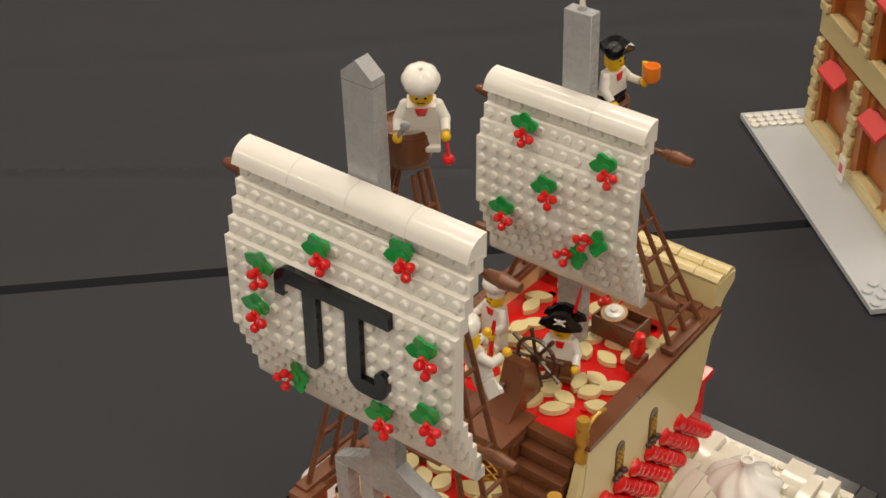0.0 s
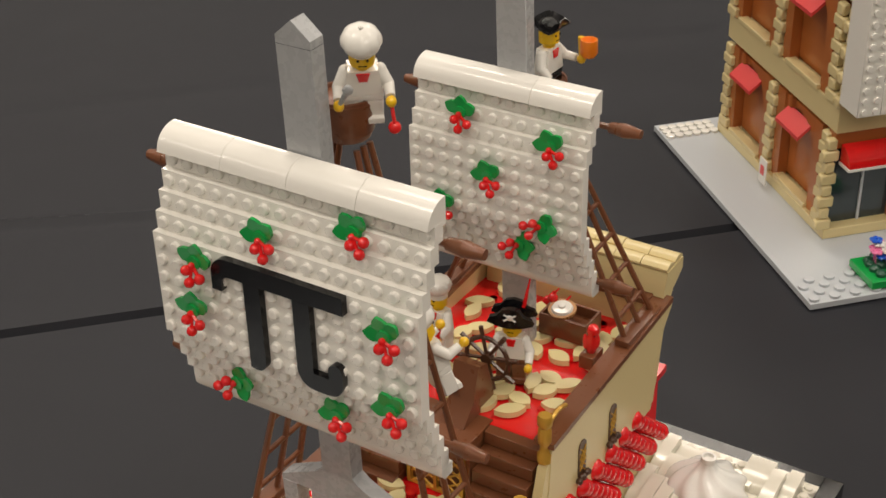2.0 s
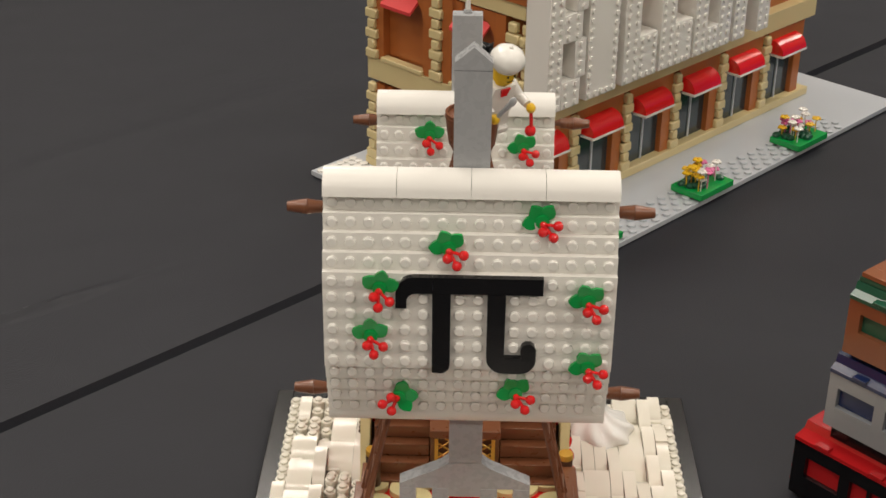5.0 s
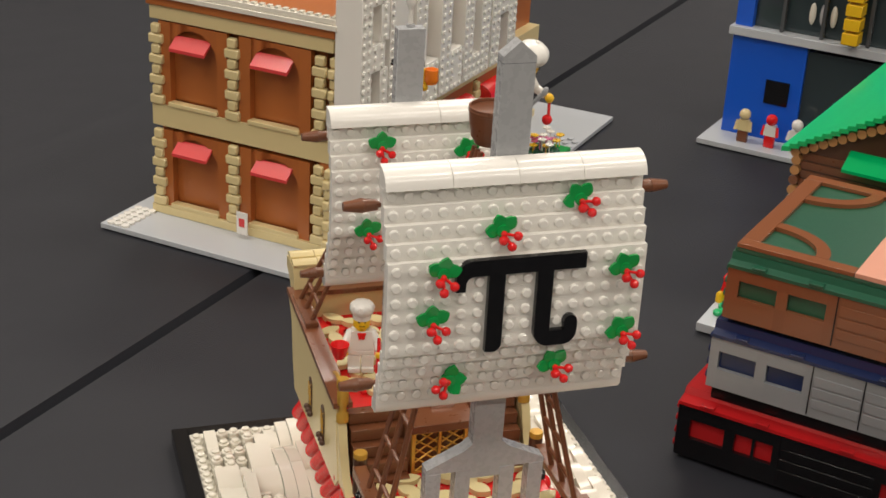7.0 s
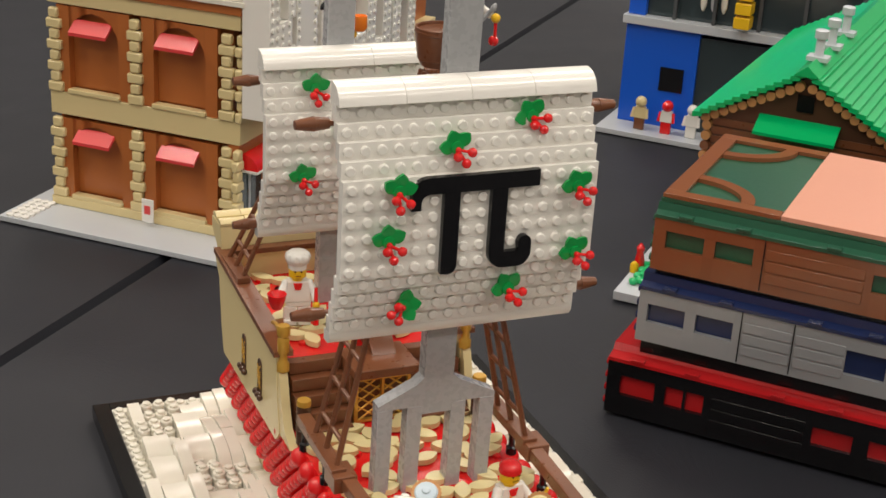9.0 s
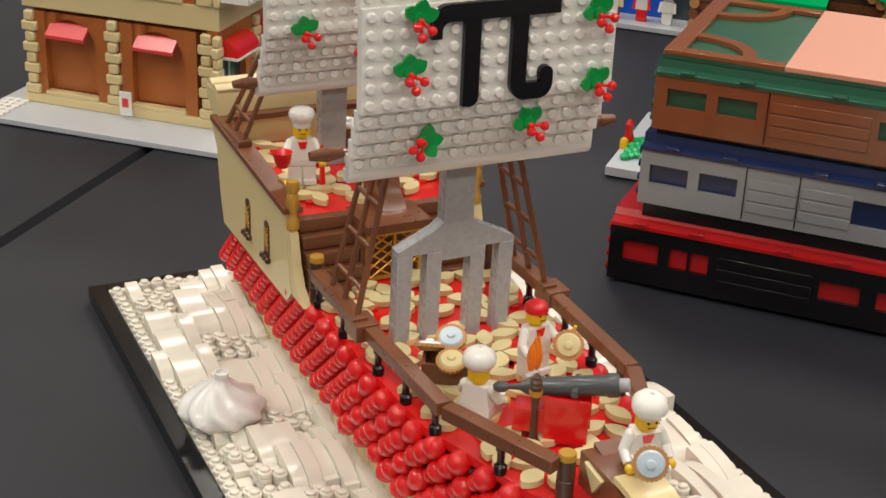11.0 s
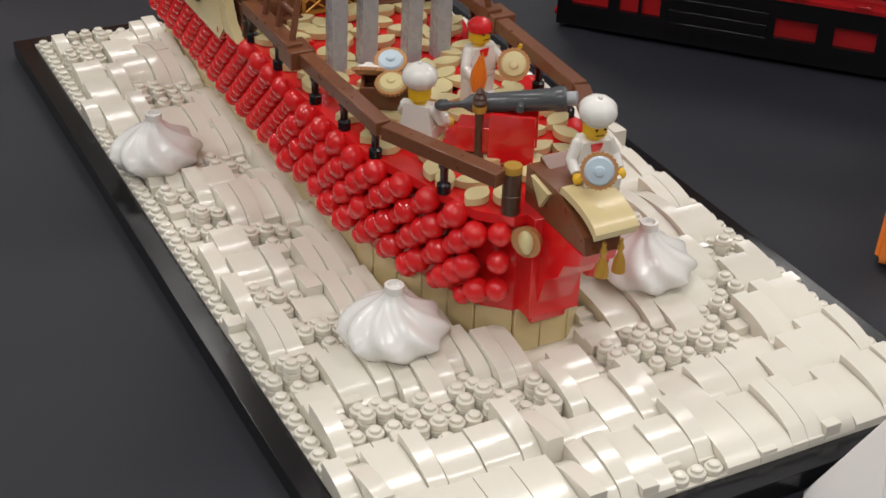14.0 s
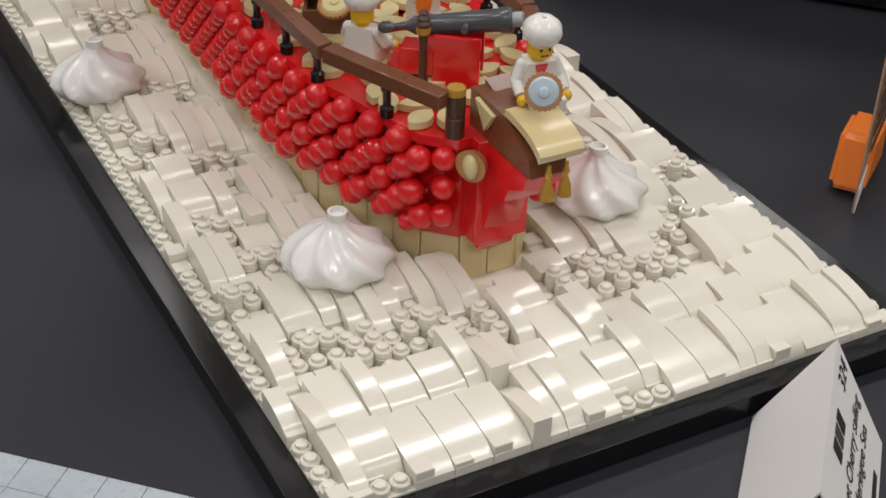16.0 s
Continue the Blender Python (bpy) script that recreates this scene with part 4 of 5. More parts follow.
# the ship and its crew stand a little askew on the table
SHIP_TURN = pose(0.0002, 0.0007, 0.0, 0, 0, 0.70)
for ob in list(scene.objects):
    if ob.parent is None and ob.type in ("MESH", "EMPTY") and ob.get("kind") != "structure":
        ob.matrix_basis = SHIP_TURN @ ob.matrix_basis

# ---- corner building behind ----


def quoin(parent, bmx, cx, cy, z0, z1, nx, ny, w=0.0075):
    """A stack of tan corner blocks, wide and narrow in turn."""
    k = 0
    z = z0
    while z < z1 - 0.004:
        ww = w if k % 2 == 0 else w * 0.62
        bm = B()
        if nx:
            box(bm, cx - 0.0035, cx + 0.003, cy - ww, cy + ww, z, z + 0.0088, 0.0012)
        else:
            box(bm, cx - ww, cx + ww, cy - 0.0035, cy + 0.003, z, z + 0.0088, 0.0012)
        part("quoin_block", bm, TAN, parent)
        z += 0.0096
        k += 1


def arch_panel(w, h, r, y0, y1, x, t):
    """Outline of a wall bay with an arched hole, as a strip of boxes; local facade in y, z."""
    bm = B()
    n = 8
    hw = (y1 - y0) / 2
    c = (y0 + y1) / 2
    zs = h - r
    box(bm, x, x + t, y0, c - r, 0, h + 0.004)
    box(bm, x, x + t, c + r, y1, 0, h + 0.004)
    for k in range(n):
        a0, a1 = math.pi * k / n, math.pi * (k + 1) / n
        pts = [(c + r * math.cos(a0), zs + r * math.sin(a0)), (c + r * math.cos(a1), zs + r * math.sin(a1)), (c + r * math.cos(a1), h + 0.004), (c + r * math.cos(a0), h + 0.004)]
        prism(bm, pts, x, x + t, YZ)
    bmesh.ops.remove_doubles(bm, verts=bm.verts[:], dist=0.00001)
    return bm


def corner_building():
    ang = 47.3
    e = thing("corner_building", "two-storey tan and orange brick toy building with red awnings", "toy building", pose(0.0365, 0.5733, 0.0, 0, 0, ang) @ Matrix.Scale(0.98, 4))
    W, D = 0.46, 0.190
    bm = B(); box(bm, -0.052, W + 0.05, -0.082, D + 0.026, 0.0, 0.0048, 0.0003); part("pavement_plate", bm, PALEGREY, e, "pale grey pavement plate")
    # round studs along the pavement rim
    bm = B(); lathe(bm, [(0.0039, 0), (0.0039, 0.0020), (0.0030, 0.0022)], seg=10)
    me = mesh_of("pavement_stud", bm, PALEGREY)
    for i in range(58):
        for j in range(4):
            if (i + j) % 2 == 0:
                ob = part("pavement_stud", me, None, e)
                ob.matrix_local = Matrix.Translation((-0.047 + i * U, -0.077 + j * U, 0.0049))
    bm = B(); lathe(bm, [(0.0039, 0), (0.0039, 0.0020), (0.0030, 0.0022)], seg=10)
    me2 = mesh_of("pavement_stud", bm, WHITE)
    for i in range(6):
        for j in range(3):
            ob = part("pavement_stud", me2, None, e)
            ob.matrix_local = Matrix.Translation((-0.047 + i * U, D + 0.001 + j * U, 0.0049))
    z0, H1, H2 = 0.0049, 0.0885, 0.1132
    bm = B(); box(bm, 0.012, W, 0.012, D - 0.001, z0, 0.2100); part("core", bm, NOUGAT, e)
    bm = B(); box(bm, -0.0030, W, -0.0030, D + 0.003, z0, z0 + 0.0085, 0.0006); part("plinth", bm, TAN, e)
    for a, b in ((H1 + 0.004, H2), (0.1935, 0.2065)):
        bm = B(); box(bm, -0.0008, W, -0.0008, D + 0.0008, a, b, 0.0004); part("band", bm, TAN, e)
    bm = B(); box(bm, -0.003, W, -0.003, D + 0.003, 0.2067, 0.2145, 0.0004); part("cornice", bm, NOUGAT, e)
    for nm, c in (("cornice_cap", (-0.006, 0.004, -0.006, D + 0.006)), ("cornice_cap", (0.0041, W, -0.006, 0.004)), ("cornice_cap", (0.0041, W, D - 0.004, D + 0.006))):
        bm = B(); box(bm, *c, 0.2147, 0.2192, 0.0004); part(nm, bm, CREAM, e)
    for nm, c in (("parapet", (-0.004, 0.003, -0.004, D + 0.004)), ("parapet", (0.0031, W, -0.004, 0.003)), ("parapet", (0.0031, W, D - 0.003, D + 0.004))):
        bm = B(); box(bm, *c, 0.2194, 0.2242, 0.0004)
        n = int(max(c[1] - c[0], c[3] - c[2]) / U)
        for k in range(n):
            if c[1] - c[0] < 0.01:
                box(bm, c[0] + 0.001, c[1] - 0.001, c[2] + k * U + 0.001, c[2] + k * U + 0.005, 0.2243, 0.2262)
            else:
                box(bm, c[0] + k * U + 0.001, c[0] + k * U + 0.005, c[2] + 0.001, c[3] - 0.001, 0.2243, 0.2262)
        part(nm, bm, CREAM, e, "cream parapet with small teeth")
    # left facade: two arched bays on each floor
    for zb, ht in ((0.0134, 0.0765), (0.1135, 0.0795)):
        for y0, y1 in ((0.022, 0.096), (0.108, 0.182)):
            bm = arch_panel(0, ht - 0.005, 0.0255, y0, y1, 0.0005, 0.008)
            ob = part("arch_surround", bm, NOUGAT, e)
            ob.location.z = zb
            c = (y0 + y1) / 2
            bm = B()
            prism(bm, [(-0.0075, 0.0), (-0.0075, -0.003), (0.004, 0.0065), (0.004, 0.0095)], -0.0190, 0.0190, XZ @ Matrix.Rotation(0, 4, "Z"))
            ob = part("awning", bm, CORAL, e, "coral red awning")
            ob.matrix_local = Matrix.Translation((-0.002, c, zb + 0.0580))
            bm = B(); box(bm, -0.0028, 0.006, c - 0.0265, c + 0.0265, zb, zb + 0.004, 0.0005); part("sill", bm, TAN, e)
            bm = B(); box(bm, 0.0088, 0.0105, c - 0.0265, c + 0.0265, zb + 0.0041, zb + ht - 0.004); part("door_leaf", bm, NOUGAT, e)
        for cy in (0.184, 0.102, 0.012):
            quoin(e, None, 0.0, cy, zb, zb + ht, True, False)
    # right facade: shop windows
    zb = 0.0134
    for k in range(6):
        x0 = 0.000 + k * 0.0755
        quoin(e, None, x0 - 0.004, 0.0, zb, H1 + 0.002, False, True, 0.0065)
        bm = B(); box(bm, x0 + 0.002, x0 + 0.053, 0.0065, 0.0080, zb, zb + 0.064); win = part("shop_window", bm, SMOKE, e, "smoked glass shop window")
        bm = B(); box(bm, x0 + 0.028, x0 + 0.030, 0.0050, 0.0064, zb, zb + 0.060); part("mullion", bm, PALEGREY, win)
        bm = B(); box(bm, x0 + 0.000, x0 + 0.066, 0.0010, 0.0110, zb + 0.066, H1 + 0.004); part("lintel", bm, NOUGAT, e)
        bm = B(); box(bm, x0 + 0.053, x0 + 0.066, 0.0010, 0.0110, zb, zb + 0.066); part("jamb", bm, NOUGAT, e)
        bm = B()
        arc = [(-0.0150 + 0.0150 * (1 - math.cos(a)), 0.0140 * math.sin(a)) for a in [j * math.pi / 12 for j in range(7)]] + [(0.0, 0.0)]
        prism(bm, [(p, zb + 0.056 + q) for p, q in arc], x0 + 0.005, x0 + 0.048, YZ)
        aw = part("awning", bm, RED, e, "rounded red awning with white trim")
        bm = B(); box(bm, x0 + 0.004, x0 + 0.049, -0.0155, 0.0, zb + 0.0535, zb + 0.0558, 0.0003); part("awning_trim", bm, WHITE, aw)
    quoin(e, None, 0.004, 0.0, 0.1135, 0.193, False, True, 0.0085)
    # studded block letters high on the shop side
    def letter(pts_list, x):
        bm = B()
        for x0, x1, za, zc in pts_list:
            box(bm, x + x0, x + x1, -0.0300, -0.0040, 0.119 + za, 0.119 + zc, 0.0004)
            nxx, nzz = int((x1 - x0) / U), int((zc - za) / U)
            for i in range(nxx):
                for j in range(nzz):
                    if i in (0, nxx - 1) or j in (0, nzz - 1):
                        cone(bm, (x + x0 + (i + 0.5) * (x1 - x0) / nxx, -0.030, 0.119 + za + (j + 0.5) * (zc - za) / nzz), (x + x0 + (i + 0.5) * (x1 - x0) / nxx, -0.0317, 0.119 + za + (j + 0.5) * (zc - za) / nzz), 0.0024, 0.0023, 8)
        part("block_letter", bm, WHITE, e, "white studded block letter")
    LH = 0.140
    letter([(0, 0.018, 0, LH), (0.0181, 0.042, 0, 0.024), (0.0181, 0.042, 0.0580, 0.082), (0.0181, 0.042, 0.116, LH), (0.0340, 0.048, 0.0242, 0.0578), (0.0340, 0.048, 0.0822, 0.1158)], -0.004)
    letter([(0, 0.040, 0, LH)], 0.0468)
    letter([(0, 0.022, 0, LH), (0.0221, 0.0475, 0, 0.040)], 0.0960)
    letter([(0, 0.022, 0, LH), (0.0221, 0.0475, 0, 0.040)], 0.1475)
    letter([(0, 0.020, 0, LH), (0.0201, 0.0380, 0, 0.024), (0.0381, 0.058, 0, LH)], 0.1990)
    letter([(0, 0.020, 0, LH), (0.040, 0.060, 0, LH), (0.0201, 0.0399, 0.05, 0.09)], 0.2620)
    # small white notice by the door
    bm = B(); box(bm, -0.012, -0.0108, 0.080, 0.092, z0 + 0.004, z0 + 0.026, 0.0003); sg = part("notice_board", bm, WHITE, e, "small white notice")
    bm = B(); box(bm, -0.0124, -0.0121, 0.083, 0.089, z0 + 0.012, z0 + 0.020); part("notice_mark", bm, CORAL, sg)
    return e


corner_building()


def flower_bed(x, y, turn, cols):
    e = thing("flower_bed", "green toy flower bed with bright small flowers", "flower bed", pose(x, y, 0.0068, 0, 0, turn) @ Matrix.Scale(0.95, 4), "flower beds")
    bm = B(); box(bm, -0.026, 0.026, -0.018, 0.018, 0, 0.0065, 0.0006); part("bed", bm, GREEN, e)
    bm = B()
    for k in range(20):
        ball(bm, (rnd.uniform(-0.021, 0.021), rnd.uniform(-0.014, 0.014), 0.008), 0.0044, 1, 1, 0.8, u=7, v=5)
    part("leaves", bm, DGREEN, e)
    for k in range(18):
        bm = B()
        c = Vector((rnd.uniform(-0.020, 0.020), rnd.uniform(-0.013, 0.013), rnd.uniform(0.013, 0.028)))
        for q in range(5):
            a = 2 * math.pi * q / 5
            ball(bm, c + Vector((0.0028 * math.cos(a), 0.0028 * math.sin(a), 0)), 0.0024, 1, 1, 0.6, u=7, v=5)
        ball(bm, c + Vector((0, 0, 0.0008)), 0.0013, u=6, v=4)
        cone(bm, c, (c.x, c.y, 0.004), 0.0006, 0.0006, 5)
        part("flower", bm, cols[k % len(cols)], e)


flower_bed(0.0960, 0.5470, 47, (WHITE, PINK, WHITE, PINK, RED, BLUE))
flower_bed(0.2045, 0.6570, 47, (WHITE, YELLOW, PINK, YELLOW))
flower_bed(0.3120, 0.772, 47, (WHITE, PINK, YELLOW))

# ---- stacked train carriages ----
TR = Matrix.Translation((0.206, 0.214, 0.0)) @ Matrix.Rotation(math.atan2(-0.7304, 0.6831), 4, "Z")


def carriage(label, x0, y0, z0, z1, L, D, body, ledge, wins, winmat, frame_mat, seam, rise):
    """A carriage side with windows under a stepped roof edge; rise is the height of that edge."""
    e = thing("train_carriage", label, "toy train", TR @ Matrix.Translation((x0, y0, z0)), "stacked carriages")
    h = z1 - z0
    hb = h - rise
    bm = B()
    zs = sorted({0.0005, hb} | {v for w in wins for v in w[2:]})
    xs = sorted({0.0, L} | {v for w in wins for v in w[:2]})
    for xa, xb in zip(xs, xs[1:]):
        for za, zb in zip(zs, zs[1:]):
            if not any(w[0] <= xa and xb <= w[1] and w[2] <= za and zb <= w[3] for w in wins):
                box(bm, xa, xb, 0.0, 0.0035, za, zb)
    part("side_wall", bm, body, e)
    bm = B(); box(bm, 0, L, 0.0050, D, 0.0005, hb, 0.0004); part("body", bm, BLACK, e)
    for a, b, za, zb in wins:
        bm = B(); box(bm, a, b, 0.0036, 0.0048, za, zb); part("pane", bm, winmat, e)
    deep = 0.0110 if ledge is DRED else 0.0048
    bm = B()
    prism(bm, [(-0.0010, hb + 0.0002), (D, hb + 0.0002), (D, h), (deep, h), (deep * 0.75, hb + rise * 0.5), (-0.0010, hb + 0.0026)], 0.0, L, YZ)
    part("roof_edge", bm, ledge, e)
    bm = B(); box(bm, 0.003, L, 0.006, D, -0.0110 if z0 > 0.01 else -0.0015, 0.0003); part("underframe", bm, BLACK, e)
    bm = B()
    for k in range(int(D / U)):
        for q in (0.14, 0.34, 0.54, 0.74):
            cone(bm, (0, 0.006 + k * U, h * q), (-0.0024, 0.006 + k * U, h * q), 0.0030, 0.0026, 8)
    part("end_wall", bm, ledge if z0 < 0.1 else DGREEN, e)
    for s in seam:
        for q in range(3):
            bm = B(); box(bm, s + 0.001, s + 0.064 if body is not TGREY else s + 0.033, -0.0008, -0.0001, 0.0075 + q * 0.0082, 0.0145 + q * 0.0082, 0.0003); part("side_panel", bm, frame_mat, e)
        bm = B(); box(bm, s - 0.0010, s - 0.0002, -0.0006, -0.0001, 0.002, hb); part("panel_joint", bm, BLACK, e)
    for k in range(6):
        bm = B(); box(bm, 0.016 + k * 0.0385 + 0.020 * (k > 1), 0.0255 + k * 0.0385 + 0.020 * (k > 1), -0.0026, 0.0030, hb + 0.0027, hb + 0.0050, 0.0003); part("clip", bm, ledge, e)
    return e


carriage("black and red toy train carriage at the bottom of a stack", 0.0, 0.0, 0.0016, 0.0510, 0.40, 0.180, BLACK, DRED, ((0.0095, 0.0345, 0.0155, 0.0305), (0.042, 0.0545, 0.0155, 0.0305), (0.0565, 0.069, 0.0155, 0.0305), (0.143, 0.1695, 0.0150, 0.0285), (0.180, 0.206, 0.0150, 0.0285)), DRED, BLACK, (0.074,), 0.0090)
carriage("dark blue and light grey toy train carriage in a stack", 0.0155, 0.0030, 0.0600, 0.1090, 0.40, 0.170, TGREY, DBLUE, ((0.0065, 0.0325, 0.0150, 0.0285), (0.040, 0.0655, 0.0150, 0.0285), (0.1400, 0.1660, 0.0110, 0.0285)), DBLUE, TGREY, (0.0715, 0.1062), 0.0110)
top = carriage("brown and dark green toy train carriage on the stack", 0.0195, 0.0050, 0.1130, 0.1600, 0.40, 0.160, TBROWN, DGREEN, ((0.0085, 0.0345, 0.0165, 0.0290), (0.042, 0.0675, 0.0165, 0.0290), (0.1440, 0.1700, 0.0165, 0.0290)), DGREEN, TBROWN, (0.0750, 0.1750), 0.0100)


def carriage_roof():
    z, D = 0.0471, 0.158
    bm = B(); box(bm, 0.001, 0.40, 0.0050, D, z, z + 0.0030, 0.0003); part("roof_base", bm, DGREEN, top)
    F = 0.0050
    for c in ((0.002, 0.080, F, F + 0.010), (0.002, 0.080, D - 0.010, D), (0.002, 0.014, F + 0.0101, D - 0.0101)):
        bm = B(); box(bm, *c, z + 0.0031, z + 0.0062, 0.0003); part("roof_border", bm, TBROWN, top, "brown border tile")
    for cy, s in ((F + 0.0102, 1), (D - 0.0102, -1)):
        bm = B()
        n = 14
        ro, ri = (0.046, 0.040), (0.037, 0.031)
        pts = [(0.0142 + ro[0] * math.cos(math.pi / 2 * k / n), cy + s * ro[1] * math.sin(math.pi / 2 * k / n)) for k in range(n + 1)]
        pts += [(0.0142 + ri[0] * math.cos(math.pi / 2 * k / n), cy + s * ri[1] * math.sin(math.pi / 2 * k / n)) for k in range(n, -1, -1)]
        prism(bm, pts, z + 0.0031, z + 0.0062)
        part("roof_arc", bm, TBROWN, top)
    bm = B(); box(bm, 0.0805, 0.158, F, D, z + 0.0031, z + 0.0064, 0.0003); part("roof_panel", bm, SALMON, top, "smooth salmon panel")
    bm = B(); prism(bm, [(0.159, 0.040), (0.195, 0.016), (0.195, 0.140), (0.159, 0.120)], z + 0.0031, z + 0.0064); part("roof_panel", bm, CREAM, top, "cream panel")
    bm = B(); box(bm, 0.1585, 0.40, F, F + 0.0030, z + 0.0031, z + 0.0060, 0.0003); part("roof_panel", bm, SALMON, top)


carriage_roof()

def garden_plate():
    e = thing("garden_plate", "white baseplate with green plants behind the stacked carriages", "baseplate", pose(0.304, 0.386, 0.0, 0, 0, 45))
    bm = B(); box(bm, 0.0, 0.150, -0.060, 0.0, 0.0005, 0.0080, 0.0003); part("plate", bm, PALEGREY, e)
    bm = B()
    for k in range(12):
        ball(bm, (0.022 + 0.0045 * k, -0.010 - 0.004 * (k % 3), 0.0105), 0.0042, 1, 1, 0.8, u=7, v=5)
    part("plants", bm, BGREEN, e)
    bm = B(); lathe(bm, [(0.0050, 0.0082), (0.0044, 0.014), (0.0030, 0.022), (0.0038, 0.026), (0.0012, 0.030)], (0.060, -0.004, 0), 10); part("post", bm, RED, e, "small red post")
    bm = B(); lathe(bm, [(0.0036, 0.0082), (0.0036, 0.015), (0.0020, 0.017)], (0.048, -0.003, 0), 10); part("post", bm, YELLOW, e, "small yellow post")


garden_plate()

# ---- log cabin with a green roof ----


def log_cabin():
    e = thing("log_cabin", "brown toy log cabin with bright green ribbed roof", "toy cabin", Matrix.Translation((0.373, 0.387, 0.0)) @ Matrix.Rotation(radians(-47.7), 4, "Z") @ Matrix.Scale(0.84, 4))
    W, D, ZE, ZA = 0.180, 0.40, 0.190, 0.244
    bm = B(); prism(bm, [(0, 0.0005), (W, 0.0005), (W, ZE), (W / 2, ZA - 0.008), (0, ZE)], -0.30, 0.0, XZ); part("wall", bm, DBROWN, e)
    bm = B()
    for k in range(20):
        box(bm, 0.006, W - 0.006, -0.0012, 0.0005, 0.006 + k * 0.009, 0.0130 + k * 0.009)
    part("wall_planks", bm, BROWN, e)
    n = 11
    for s in (0, 1):
        for k in range(n):
            t = k / (n - 1)
            x = (W / 2 - 0.006) * t
            z = ZE - 0.006 + (ZA - 0.010 - ZE) * t
            x = x if s == 0 else W - x
            bm = B(); cone(bm, (x, 0.004, z), (x, -0.0065, z), 0.0048, 0.0046, 12); part("log_end", bm, BISCUIT, e)
        for k in range(18):
            bm = B(); xx = 0.002 if s == 0 else W - 0.002
            cone(bm, (xx, 0.004, 0.006 + k * 0.0100), (xx, -0.0065, 0.006 + k * 0.0100), 0.0048, 0.0046, 12); part("log_end", bm, BISCUIT if k % 3 else BROWN, e)
    for s in (0, 1):
        nr = 14
        for k in range(nr):
            t0, t1 = k / nr, (k + 1) / nr
            x0, x1 = -0.012 + (W / 2 + 0.012) * t0, -0.012 + (W / 2 + 0.012) * t1 + 0.002
            z0, z1 = ZE - 0.006 + (ZA + 0.004 - ZE) * t0, ZE - 0.006 + (ZA + 0.004 - ZE) * t1
            pts = [(x0, z0), (x1, z0 + 0.0016), (x1, z0 + 0.0060), (x0, z0 + 0.0048)]
            if s:
                pts = [(W - p, q) for p, q in pts]
            bm = B(); prism(bm, pts, -D, 0.012, XZ); part("roof_board", bm, BGREEN, e)
    bm = B(); prism(bm, [(W / 2 - 0.012, ZA - 0.004), (W / 2 + 0.012, ZA - 0.004), (W / 2, ZA + 0.006)], -D, 0.013, XZ); part("ridge", bm, BGREEN, e)
    for y in (0.030, 0.085, 0.150):
        bm = B()
        box(bm, -0.010, 0.010, -0.008, 0.008, 0.0, 0.004)
        lathe(bm, [(0.0050, 0.004), (0.0042, 0.006), (0.0042, 0.020), (0.0064, 0.021), (0.0064, 0.028), (0.0050, 0.029)], seg=12)
        ob = part("chimney", bm, PALEGREY, e, "pale grey chimney")
        ob.location = (W / 2, y, ZA + 0.003)
    bm = B(); box(bm, 0.050, 0.126, -0.026, -0.0015, 0.160, 0.1625, 0.0004, Matrix.Translation((0, 0, 0))); part("porch_roof", bm, BGREEN, e)
    bm = B(); prism(bm, [(0.0, 0.0), (-0.022, -0.012), (-0.022, -0.009), (0.0, 0.003)], 0.050, 0.126, Matrix.Translation((0, -0.0015, 0.193)) @ YZ); part("porch_slope", bm, BGREEN, e)
    bm = B(); box(bm, 0.083, 0.099, -0.0018, -0.0013, 0.204, 0.220); part("attic_window", bm, BLACK, e)


log_cabin()

# ---- blue building ----


